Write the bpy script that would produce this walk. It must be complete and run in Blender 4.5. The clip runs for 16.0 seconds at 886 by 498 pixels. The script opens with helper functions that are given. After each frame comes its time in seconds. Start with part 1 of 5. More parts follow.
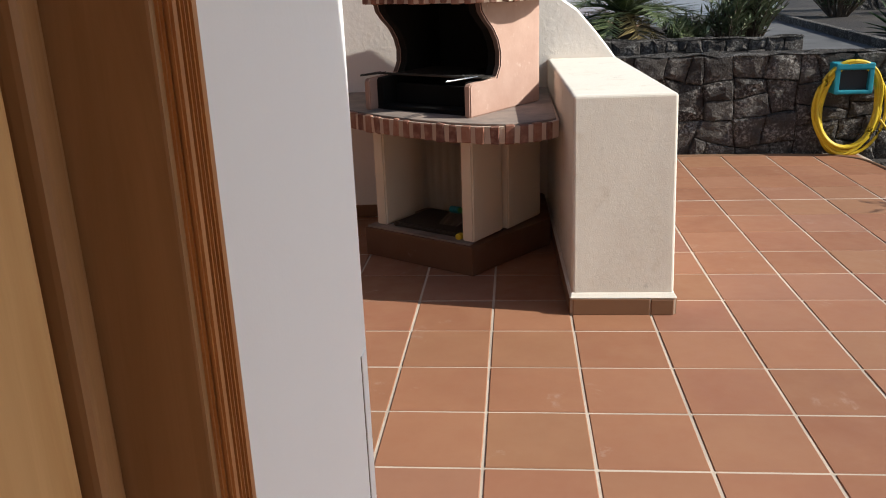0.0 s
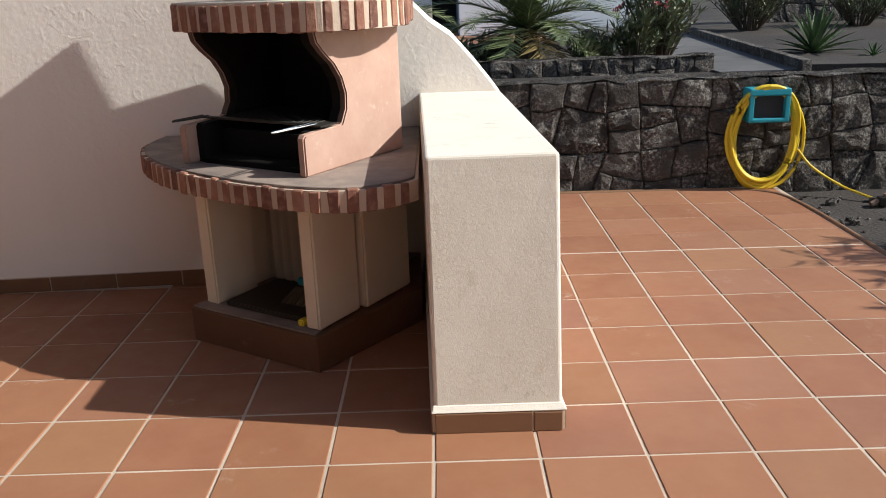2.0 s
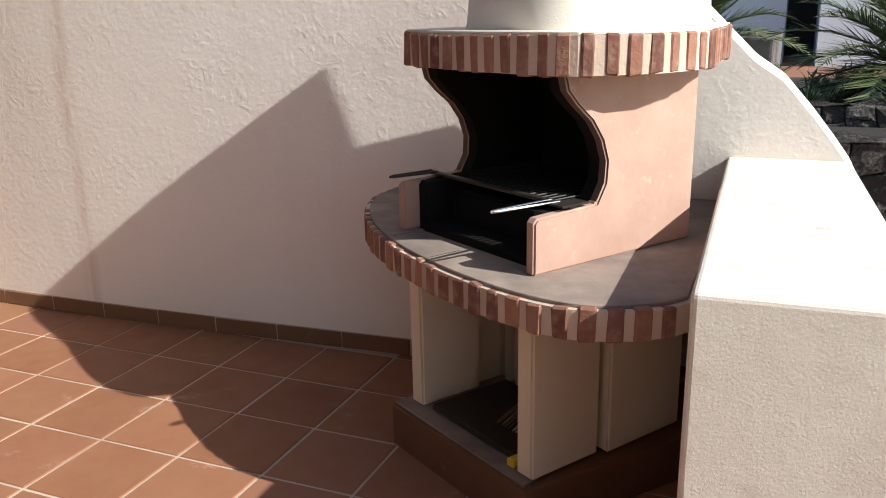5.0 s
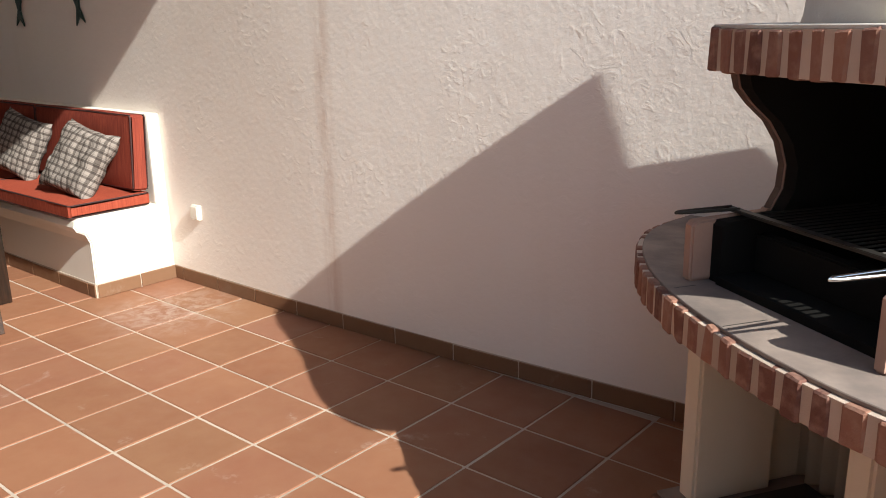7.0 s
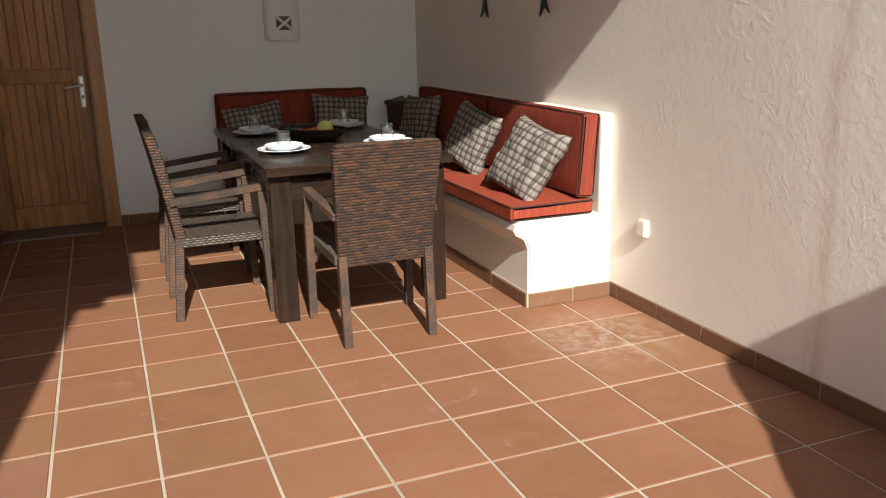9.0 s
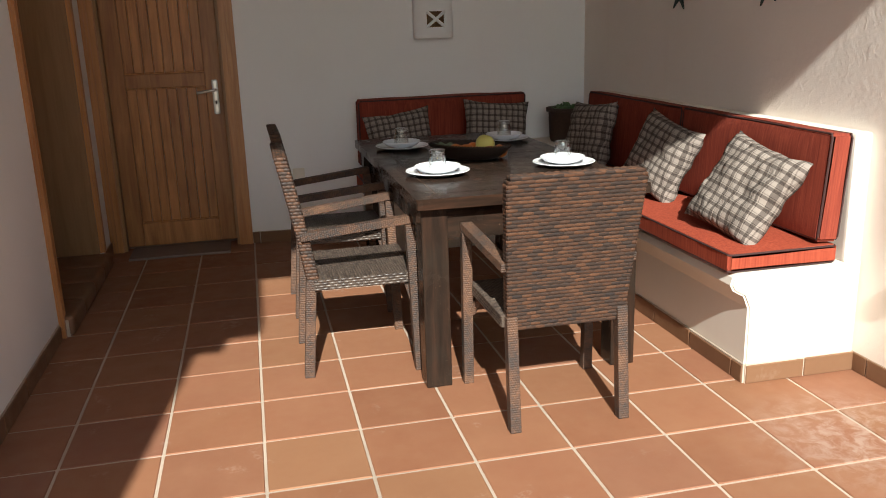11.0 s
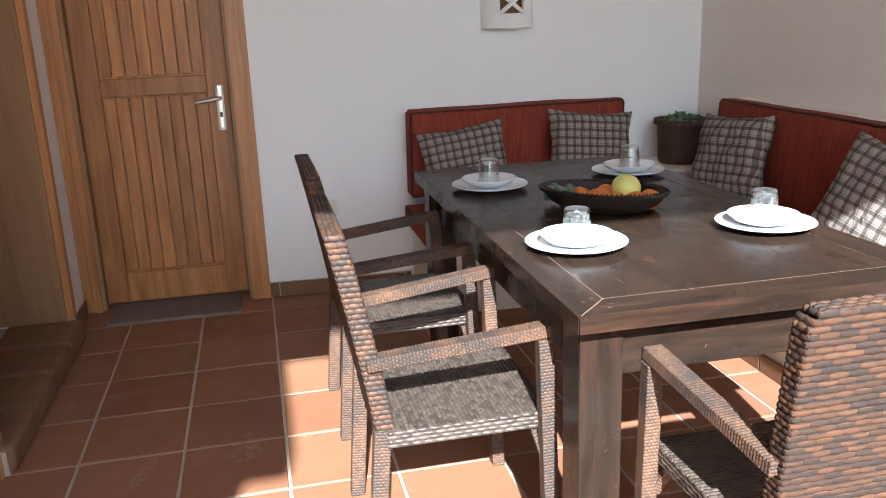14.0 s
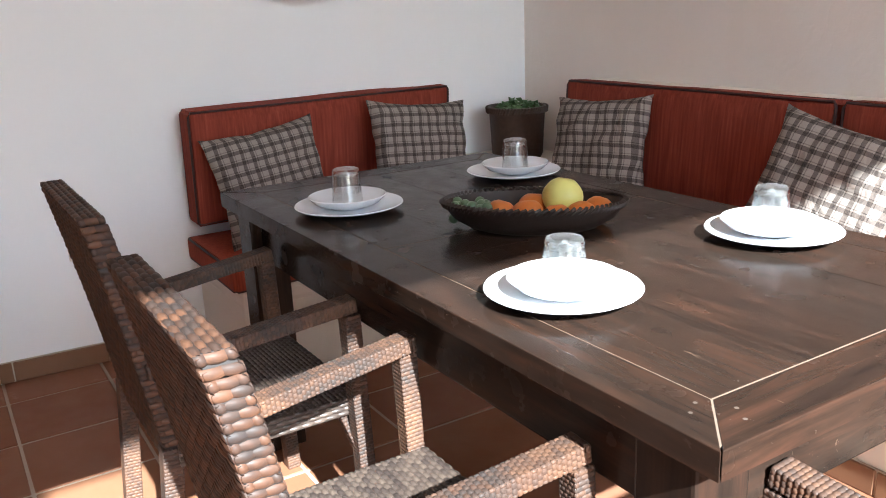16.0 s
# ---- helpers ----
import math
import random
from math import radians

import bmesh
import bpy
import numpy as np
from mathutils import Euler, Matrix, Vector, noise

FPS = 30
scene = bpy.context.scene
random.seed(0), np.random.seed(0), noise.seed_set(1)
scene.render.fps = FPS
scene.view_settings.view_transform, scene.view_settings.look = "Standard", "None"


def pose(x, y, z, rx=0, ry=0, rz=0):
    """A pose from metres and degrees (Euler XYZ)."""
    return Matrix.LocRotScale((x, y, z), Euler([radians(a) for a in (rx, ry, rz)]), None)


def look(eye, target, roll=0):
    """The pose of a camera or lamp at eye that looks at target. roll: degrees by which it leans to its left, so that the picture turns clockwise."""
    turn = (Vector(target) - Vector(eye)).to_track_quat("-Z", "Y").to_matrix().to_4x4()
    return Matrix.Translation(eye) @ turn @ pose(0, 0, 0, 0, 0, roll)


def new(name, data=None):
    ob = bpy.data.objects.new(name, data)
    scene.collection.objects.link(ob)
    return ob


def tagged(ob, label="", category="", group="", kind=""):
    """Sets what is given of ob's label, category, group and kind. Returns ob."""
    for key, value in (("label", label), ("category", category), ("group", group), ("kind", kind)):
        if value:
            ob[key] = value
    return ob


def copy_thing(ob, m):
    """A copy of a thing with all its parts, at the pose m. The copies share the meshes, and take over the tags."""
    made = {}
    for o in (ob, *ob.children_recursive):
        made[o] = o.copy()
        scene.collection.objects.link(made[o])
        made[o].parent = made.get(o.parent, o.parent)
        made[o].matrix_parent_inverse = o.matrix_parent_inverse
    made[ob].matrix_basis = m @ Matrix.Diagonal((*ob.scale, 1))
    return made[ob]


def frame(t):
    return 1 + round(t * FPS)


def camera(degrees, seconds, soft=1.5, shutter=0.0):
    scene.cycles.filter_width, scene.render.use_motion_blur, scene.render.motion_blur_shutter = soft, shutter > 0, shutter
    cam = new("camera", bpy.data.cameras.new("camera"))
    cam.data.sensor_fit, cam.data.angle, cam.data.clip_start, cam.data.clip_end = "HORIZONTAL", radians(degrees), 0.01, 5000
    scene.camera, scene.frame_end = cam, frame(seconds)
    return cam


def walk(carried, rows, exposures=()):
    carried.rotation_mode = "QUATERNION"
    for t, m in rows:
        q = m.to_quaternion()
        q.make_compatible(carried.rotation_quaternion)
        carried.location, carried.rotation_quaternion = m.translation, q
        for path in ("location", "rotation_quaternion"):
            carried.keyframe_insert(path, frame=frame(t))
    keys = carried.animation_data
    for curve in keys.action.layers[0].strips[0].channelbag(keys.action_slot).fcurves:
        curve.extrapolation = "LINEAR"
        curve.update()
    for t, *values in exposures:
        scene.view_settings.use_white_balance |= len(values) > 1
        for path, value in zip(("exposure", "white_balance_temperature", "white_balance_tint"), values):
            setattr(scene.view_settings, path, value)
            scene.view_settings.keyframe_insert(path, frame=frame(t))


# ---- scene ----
cam = camera(56.1, 16.0, soft=1.0)
PATH = [
    (0, (-0.069, -0.039, 1.425), (-0.246, 1.853, 0.801), -2.1),
    (0.5, (-0.026, 0.17, 1.421), (-0.095, 2.07, 0.802), -2.0),
    (1, (0.065, 0.376, 1.422), (0.035, 2.278, 0.806), -2.0),
    (1.5, (0.138, 0.61, 1.445), (0.128, 2.512, 0.829), -1.9),
    (2, (0.22, 0.856, 1.463), (0.217, 2.759, 0.849), -1.9),
    (2.5, (0.307, 1.091, 1.465), (0.275, 2.997, 0.86), -1.8),
    (3, (0.345, 1.296, 1.457), (0.195, 3.199, 0.861), -1.6),
    (3.5, (0.321, 1.499, 1.481), (0.012, 3.385, 0.893), -1.7),
    (4, (0.308, 1.647, 1.49), (-0.136, 3.509, 0.912), -1.8),
    (4.2, (0.316, 1.695, 1.485), (-0.203, 3.54, 0.913), -1.8),
    (6.3, (0.179, 2.126, 1.449), (-0.838, 3.762, 0.912), -1.0),
    (6.5, (0.135, 2.185, 1.428), (-0.941, 3.785, 0.896), -1.3),
    (7, (0.014, 2.279, 1.432), (-1.235, 3.749, 0.903), -1.1),
    (7.5, (-0.075, 2.41, 1.445), (-1.557, 3.647, 0.92), -1.5),
    (8, (-0.24, 2.451, 1.431), (-1.907, 3.427, 0.912), -1.3),
    (8.5, (-0.48, 2.461, 1.435), (-2.229, 3.278, 0.913), -1.2),
    (9, (-0.653, 2.457, 1.411), (-2.445, 3.175, 0.89), -1.2),
    (9.5, (-0.873, 2.513, 1.415), (-2.714, 3.096, 0.895), -1.3),
    (9.7, (-0.959, 2.542, 1.416), (-2.815, 3.074, 0.896), -1.4),
    (11.8, (-1.899, 2.563, 1.396), (-3.786, 2.967, 0.87), -1.8),
    (12, (-1.991, 2.574, 1.399), (-3.878, 2.973, 0.869), -1.8),
    (12.5, (-2.235, 2.561, 1.395), (-4.122, 2.959, 0.863), -1.9),
    (13, (-2.472, 2.541, 1.402), (-4.358, 2.939, 0.869), -2.1),
    (13.5, (-2.688, 2.517, 1.401), (-4.571, 2.92, 0.861), -2.0),
    (14, (-2.958, 2.497, 1.404), (-4.839, 2.907, 0.86), -2.1),
    (14.5, (-3.201, 2.454, 1.369), (-5.074, 2.898, 0.825), -2.3),
    (15, (-3.418, 2.413, 1.342), (-5.245, 3.013, 0.795), -2.6),
    (15.5, (-3.694, 2.441, 1.279), (-5.435, 3.254, 0.724), -2.7),
    (16, (-3.945, 2.422, 1.28), (-5.581, 3.425, 0.717), -2.4),
]
walk(cam, [(t, look(eye, target, roll)) for t, eye, target, roll in PATH],
     exposures=[(0, 0.5, 6300, 5), (2.5, 0.6, 6300, 5), (4.2, 0.68, 6250, 5), (6.3, 0.8, 6200, 4), (7.5, 0.8, 6250, 4), (8.5, 0.68, 6350, 3), (9.7, 0.63, 6350, 3), (11.8, 1.28, 6300, 3), (13.0, 1.9, 5850, 2), (14.5, 2.4, 5450, 2), (16.0, 2.6, 5550, 3)])

# ---- light ----
SUN = Vector((1.0, -0.135, 0.719)).normalized()
sun_data = bpy.data.lights.new("sun", "SUN")
sun_data.energy, sun_data.angle, sun_data.color = 4.6, radians(0.55), (1.0, 0.95, 0.88)
sun_lamp = new("sun", sun_data)
sun_lamp.matrix_world = look((12, -1.6, 9), (0, 0, 0))
sun_lamp.rotation_euler = (-SUN).to_track_quat("-Z", "Y").to_euler()
world = bpy.data.worlds.new("sky")
scene.world = world
world.use_nodes = True
wn = world.node_tree
sky = wn.nodes.new("ShaderNodeTexSky")
sky.sky_type, sky.sun_disc = "NISHITA", False
sky.sun_elevation = math.asin(SUN.z)
sky.sun_rotation = math.atan2(SUN.x, SUN.y)
wn.links.new(sky.outputs[0], wn.nodes["Background"].inputs[0])
wn.nodes["Background"].inputs[1].default_value = 0.1


# ---- materials ----
class Mat:
    """A small builder for node materials."""

    def __init__(self, name, rough=0.7, metal=0.0, spec=0.5):
        self.m = bpy.data.materials.new(name)
        self.m.use_nodes = True
        self.t = self.m.node_tree
        self.b = self.t.nodes["Principled BSDF"]
        self.b.inputs["Roughness"].default_value = rough
        self.b.inputs["Metallic"].default_value = metal
        self.b.inputs["Specular IOR Level"].default_value = spec
        self.h = None

    def node(self, kind, **ins):
        n = self.t.nodes.new("ShaderNode" + kind)
        for k, v in ins.items():
            sock = n.inputs[k.replace("_", " ")]
            if isinstance(v, bpy.types.NodeSocket):
                self.t.links.new(v, sock)
            else:
                sock.default_value = v
        return n

    def coords(self, kind="Object"):
        return self.node("TexCoord").outputs[kind]

    def world_pos(self):
        return self.node("NewGeometry").outputs["Position"]

    def stretch(self, v, sc):
        n = self.node("Mapping", Vector=v)
        n.inputs["Scale"].default_value = sc
        return n.outputs[0]

    def noise(self, v, scale, detail=4.0, rough=0.55, dist=0.0):
        return self.node("TexNoise", Vector=v, Scale=scale, Detail=detail, Roughness=rough, Distortion=dist).outputs["Fac"]

    def voronoi(self, v, scale, feature="F1"):
        n = self.node("TexVoronoi", Vector=v, Scale=scale)
        n.feature = feature
        return n.outputs["Distance"]

    def ramp(self, fac, stops):
        n = self.node("ValToRGB", Fac=fac)
        e = n.color_ramp.elements
        while len(e) < len(stops):
            e.new(0.5)
        for el, (p, c) in zip(e, stops):
            el.position = p
            el.color = (*c, 1) if len(c) == 3 else c
        return n.outputs[0]

    def grey(self, fac, lo, hi, a=0.0, b=1.0):
        n = self.node("MapRange", Value=fac)
        for k, v in zip(("From Min", "From Max", "To Min", "To Max"), (lo, hi, a, b)):
            n.inputs[k].default_value = v
        return n.outputs[0]

    def math(self, op, a, b=0.0):
        n = self.t.nodes.new("ShaderNodeMath")
        n.operation = op
        for i, v in enumerate((a, b)):
            if isinstance(v, bpy.types.NodeSocket):
                self.t.links.new(v, n.inputs[i])
            else:
                n.inputs[i].default_value = v
        return n.outputs[0]

    def mix(self, fac, a, b, mode="MIX"):
        n = self.t.nodes.new("ShaderNodeMix")
        n.data_type, n.blend_type = "RGBA", mode
        for i, v in ((0, fac), (6, a), (7, b)):
            if isinstance(v, bpy.types.NodeSocket):
                self.t.links.new(v, n.inputs[i])
            else:
                n.inputs[i].default_value = v if i == 0 else (*v, 1) if len(v) == 3 else v
        return n.outputs[2]

    def rand(self, island=False):
        if island:
            return self.node("NewGeometry").outputs["Random Per Island"]
        return self.node("ObjectInfo").outputs["Random"]

    def colour(self, v):
        if isinstance(v, bpy.types.NodeSocket):
            self.t.links.new(v, self.b.inputs["Base Color"])
        else:
            self.b.inputs["Base Color"].default_value = (*v, 1)
        return self

    def rough(self, v):
        self.t.links.new(v, self.b.inputs["Roughness"])
        return self

    def bump(self, height, strength=0.3, distance=0.01):
        n = self.node("Bump", Strength=strength, Distance=distance, Height=height)
        if self.h is not None:
            self.t.links.new(self.h, n.inputs["Normal"])
        self.h = n.outputs[0]
        self.t.links.new(self.h, self.b.inputs["Normal"])
        return self


def plaster(name, base, dirty, coarse, strength=0.5):
    a = Mat(name, 0.9, spec=0.2)
    p = a.world_pos()
    big = a.noise(p, 0.9, 5)
    c = a.mix(a.grey(big, 0.42, 0.75, 0, 0.55), base, dirty)
    streak = a.noise(a.stretch(p, (5.0, 5.0, 0.5)), 1.2, 3)
    c = a.mix(a.grey(streak, 0.58, 0.8, 0, 0.35), c, dirty)
    if coarse:
        sep = a.node("SeparateXYZ", Vector=p)
        off = a.math("ABSOLUTE", a.math("ADD", sep.outputs["X"], 2.87))
        run = a.math("MULTIPLY", a.grey(off, 0.0, 0.07, 1, 0), a.grey(a.noise(a.stretch(p, (9, 9, 1.3)), 2.0, 4), 0.36, 0.62, 0, 0.6))
        c = a.mix(run, c, (0.60, 0.43, 0.33))
    a.colour(c)
    if coarse:
        lump = a.noise(p, 15, 4, 0.55, 1.4)
        ridge = a.math("MULTIPLY", a.grey(lump, 0.52, 0.70), a.grey(a.noise(p, 2.6, 3), 0.40, 0.66))
        a.bump(ridge, strength * 0.5, 0.007)
        a.bump(a.noise(p, 5, 3), strength * 0.6, 0.012)
        a.bump(a.noise(p, 34, 5, 0.6), strength * 1.1, 0.005)
    else:
        a.bump(a.noise(p, 6, 4), 0.25, 0.008)
        a.bump(a.noise(p, 140, 2), 0.12, 0.002)
    return a.m


M = {}
M["plaster"] = plaster("plaster_rough", (0.88, 0.81, 0.745), (0.81, 0.725, 0.645), True, 0.33)
M["plaster_smooth"] = plaster("plaster_smooth", (0.87, 0.86, 0.85), (0.83, 0.81, 0.79), False)
M["plaster_pillar"] = plaster("plaster_sandy", (0.72, 0.635, 0.51), (0.63, 0.54, 0.41), False)
# dull tone of the unseen ceiling, set to darken the dining corner
M["porch"] = plaster("porch_unseen_dull", (0.46, 0.43, 0.39), (0.40, 0.36, 0.32), False)
M["bench_white"] = plaster("bench_whitewash", (0.82, 0.76, 0.68), (0.74, 0.67, 0.57), False)


def pillar_mat():
    a = Mat("plaster_grainy", 0.92, spec=0.2)
    p = a.world_pos()
    c = a.mix(a.grey(a.noise(p, 3, 5), 0.4, 0.8, 0, 0.5), (0.715, 0.655, 0.575), (0.645, 0.575, 0.485))
    blot = a.noise(p, 11, 3)
    c = a.mix(a.grey(blot, 0.6, 0.74, 0, 0.4), c, (0.55, 0.46, 0.36))
    grime = a.math("MULTIPLY", a.grey(a.noise(p, 4.2, 5, 0.6), 0.58, 0.68), a.grey(a.noise(p, 38, 5, 0.7), 0.5, 0.62, 0, 0.6))
    c = a.mix(grime, c, (0.30, 0.27, 0.23))
    a.colour(c)
    a.bump(a.noise(p, 190, 4, 0.65), 0.4, 0.0025)
    a.bump(a.grey(a.noise(p, 30, 5, 0.6), 0.5, 0.75), 0.10, 0.003)
    a.bump(a.noise(p, 9, 3), 0.2, 0.01)
    return a.m


M["pillar"] = pillar_mat()


def tile_mat(name, dark=1.0, brown=1.0):
    a = Mat(name, 0.6, spec=0.25)
    dark = dark * 0.61
    p, r = a.world_pos(), a.rand()
    c = a.ramp(r, [(0.0, (0.40 * dark, 0.170 * dark, 0.092 * dark)), (0.35, (0.47 * dark, 0.208 * dark, 0.112 * dark)),
                   (0.7, (0.50 * dark, 0.228 * dark, 0.125 * dark)), (1.0, (0.44 * dark, 0.185 * dark, 0.108 * dark))])
    cloud = a.noise(p, 5.5, 5, 0.6)
    c = a.mix(a.grey(cloud, 0.35, 0.75, 0, 0.45), c, (0.55 * dark, 0.28 * dark, 0.155 * dark))
    c = a.mix(a.grey(a.noise(p, 1.3, 3), 0.4, 0.7, 0, 0.3), c, (0.33 * dark, 0.135 * dark, 0.08 * dark))
    lime = a.math("MULTIPLY", a.grey(a.noise(p, 3.1, 6, 0.65, 0.6), 0.63, 0.72, 0, 1), a.grey(a.noise(p, 30, 4), 0.4, 0.7, 0, 0.55))
    c = a.mix(lime, c, (0.58, 0.47, 0.40))
    spot = a.node("VectorMath", Vector=p)
    spot.operation = "DISTANCE"
    spot.inputs[1].default_value = (-3.72, 4.50, 0.0)
    bloom = a.math("MULTIPLY", a.grey(spot.outputs["Value"], 0.12, 0.42, 1, 0), a.grey(a.noise(p, 14, 5, 0.65, 0.5), 0.42, 0.62, 0, 0.38))
    c = a.mix(bloom, c, (0.62, 0.52, 0.45))
    hue = a.node("TexWhiteNoise", Vector=a.node("CombineXYZ", X=r).outputs[0]).outputs["Value"]
    c = a.mix(a.grey(hue, 0.6, 1.0, 0, 0.35), c, (0.47 * dark, 0.27 * dark, 0.14 * dark))
    c = a.mix(a.grey(hue, 0.0, 0.25, 0.3, 0), c, (0.40 * dark, 0.215 * dark, 0.17 * dark))
    scuff = a.math("MULTIPLY", a.grey(a.noise(p, 2.3, 2, 0.5, 2.0), 0.68, 0.72), a.grey(a.noise(p, 60, 3), 0.45, 0.6, 0, 0.14))
    c = a.mix(scuff, c, (0.62, 0.5, 0.42))
    if brown != 1.0:
        c = a.mix(0.55, c, (0.34 * dark, 0.205 * dark, 0.11 * dark))
    a.colour(c)
    a.rough(a.grey(a.noise(p, 9, 4), 0.3, 0.7, 0.5, 0.75))
    a.bump(a.noise(p, 16, 4), 0.12, 0.004)
    a.bump(a.noise(p, 120, 2), 0.08, 0.001)
    return a.m


M["tile"] = tile_mat("terracotta_tile")
M["skirting"] = tile_mat("terracotta_skirting", 0.82, 0.5)


def mortar_mat(name, col, sc=60):
    a = Mat(name, 0.95, spec=0.15)
    p = a.world_pos()
    c = a.mix(a.grey(a.noise(p, 2.2, 4), 0.4, 0.7, 0, 0.75), col, tuple(v * 0.62 for v in col))
    a.colour(c)
    a.bump(a.noise(p, sc, 4), 0.6, 0.004)
    return a.m


M["grout"] = mortar_mat("tile_grout", (0.53, 0.435, 0.35))
M["mortar"] = mortar_mat("brick_mortar", (0.62, 0.49, 0.39), 90)


def wood(name, dark, light, along=(1, 1, 14), rough=0.42, scale=2.6, ran=0.3):
    a = Mat(name, rough, spec=0.45)
    p = a.coords()
    off = a.node("VectorMath")
    rnd = a.node("CombineXYZ", X=a.math("MULTIPLY", a.rand(), 7.0), Y=a.math("MULTIPLY", a.rand(), 13.0))
    a.t.links.new(p, off.inputs[0])
    a.t.links.new(rnd.outputs[0], off.inputs[1])
    v = a.stretch(off.outputs[0], tuple(1.0 / s * 10 for s in along))
    g = a.noise(v, scale, 6, 0.62, 0.7)
    c = a.ramp(g, [(0.28, dark), (0.5, tuple((x + y) / 2 for x, y in zip(dark, light))), (0.72, light)])
    c = a.mix(a.math("MULTIPLY", a.rand(), ran), c, tuple(x * 0.55 for x in dark))
    a.colour(c)
    a.bump(g, 0.12, 0.003)
    return a.m


M["door_wood"] = wood("varnished_door_wood", (0.28, 0.10, 0.026), (0.62, 0.275, 0.085), ran=0.45)
M["frame_wood"] = wood("varnished_frame_wood", (0.36, 0.14, 0.042), (0.62, 0.29, 0.10), rough=0.35)
M["jamb_wood"] = wood("oiled_jamb_wood", (0.26, 0.135, 0.055), (0.37, 0.20, 0.088), rough=0.5)
M["pale_wood"] = wood("pale_door_wood", (0.56, 0.32, 0.13), (0.68, 0.42, 0.19), rough=0.4)


def table_mat(along):
    a = Mat("dark_table_wood", 0.3, spec=0.09)
    p = a.world_pos()
    v = a.stretch(p, along)
    g = a.noise(v, 3.0, 6, 0.62, 0.5)
    c = a.ramp(g, [(0.3, (0.014, 0.009, 0.007)), (0.5, (0.028, 0.016, 0.011)), (0.74, (0.056, 0.026, 0.016))])
    c = a.mix(a.math("MULTIPLY", a.rand(), 0.35), c, (0.022, 0.018, 0.015))
    grey = a.noise(p, 4.5, 5, 0.6)
    c = a.mix(a.grey(grey, 0.5, 0.7, 0, 0.45), c, (0.030, 0.025, 0.020))
    scr = a.noise(a.stretch(p, (6, 40, 30)), 2.0, 3, 0.7, 1.5)
    c = a.mix(a.grey(scr, 0.70, 0.74, 0, 0.45), c, (0.22, 0.15, 0.10))
    nick = a.noise(a.stretch(p, (9, 14, 12)), 5.0, 4, 0.75, 2.0)
    c = a.mix(a.grey(nick, 0.71, 0.73, 0, 0.7), c, (0.30, 0.21, 0.15))
    a.colour(c)
    a.rough(a.grey(a.noise(p, 14, 5), 0.3, 0.7, 0.15, 0.30))
    a.bump(g, 0.06, 0.002)
    return a.m


M["table_x"] = table_mat((1.2, 12, 12))
M["table_y"] = table_mat((12, 1.2, 12))
M["table_z"] = table_mat((12, 12, 1.2))
M["peg"] = mortar_mat("worn_peg_wood", (0.11, 0.085, 0.07))
M["table_seam"] = mortar_mat("worn_pale_seam", (0.22, 0.16, 0.12))


def wicker_mat(name, scale, spread, gain):
    """Woven strands; scale: how fast the colour runs change along each axis, spread: how far single strands differ."""
    a = Mat(name, 0.55, spec=0.27)
    p = a.coords()
    run = a.noise(a.stretch(p, scale), 1.0, 2, 0.5)
    f = a.math("ADD", a.math("MULTIPLY", run, 1.0 - spread), a.math("MULTIPLY", a.rand(True), spread))
    tones = ((0.17, (0.026, 0.021, 0.021)), (0.37, (0.038, 0.026, 0.021)), (0.50, (0.058, 0.031, 0.021)), (0.65, (0.088, 0.043, 0.025)), (0.86, (0.125, 0.058, 0.031)))
    c = a.ramp(f, [(t, tuple(v * g for v, g in zip(col, gain))) for t, col in tones])
    c = a.mix(a.grey(a.noise(p, 90, 3), 0.4, 0.7, 0, 0.35), c, (0.05, 0.036, 0.03))
    a.colour(c)
    a.rough(a.grey(a.noise(p, 40, 3), 0.3, 0.7, 0.46, 0.64))
    a.bump(a.noise(p, 350, 2), 0.12, 0.001)
    return a.m


M["wicker"] = wicker_mat("woven_synthetic_wicker", (11, 36, 75), 0.42, (1.15, 1.15, 1.15))
M["wicker_bar"] = wicker_mat("wrapped_synthetic_wicker", (9, 8, 9), 0.20, (1.45, 1.6, 1.7))


def seat_mat():
    a = Mat("woven_grey_seat", 0.36, spec=0.5)
    r = a.rand(True)
    a.colour(a.ramp(r, [(0.0, (0.045, 0.034, 0.030)), (0.5, (0.080, 0.060, 0.049)), (1.0, (0.105, 0.079, 0.062))]))
    return a.m


M["seat"] = seat_mat()


def plain(name, col, rough=0.6, metal=0.0, spec=0.5, var=0.25, scale=20.0, bump=0.1):
    a = Mat(name, rough, metal, spec)
    p = a.coords()
    n = a.noise(p, scale, 4)
    a.colour(a.mix(a.grey(n, 0.35, 0.7, 0, var), col, tuple(x * 0.55 for x in col)))
    if bump:
        a.bump(a.noise(p, scale * 4, 3), bump, 0.002)
    return a.m


# near-black core: the shade between the strands is put into its colour
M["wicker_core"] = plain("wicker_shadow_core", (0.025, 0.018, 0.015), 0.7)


def cushion_mat():
    a = Mat("ribbed_rust_fabric", 0.85, spec=0.15)
    p = a.coords()
    v = a.stretch(p, (60, 60, 2.0))
    g = a.noise(v, 2.0, 4, 0.6)
    c = a.ramp(g, [(0.3, (0.175, 0.032, 0.021)), (0.6, (0.265, 0.053, 0.031)), (0.8, (0.34, 0.080, 0.047))])
    c = a.mix(a.grey(a.noise(p, 5, 3), 0.45, 0.75, 0, 0.3), c, (0.18, 0.03, 0.02))
    a.colour(c)
    a.bump(g, 0.35, 0.003)
    return a.m


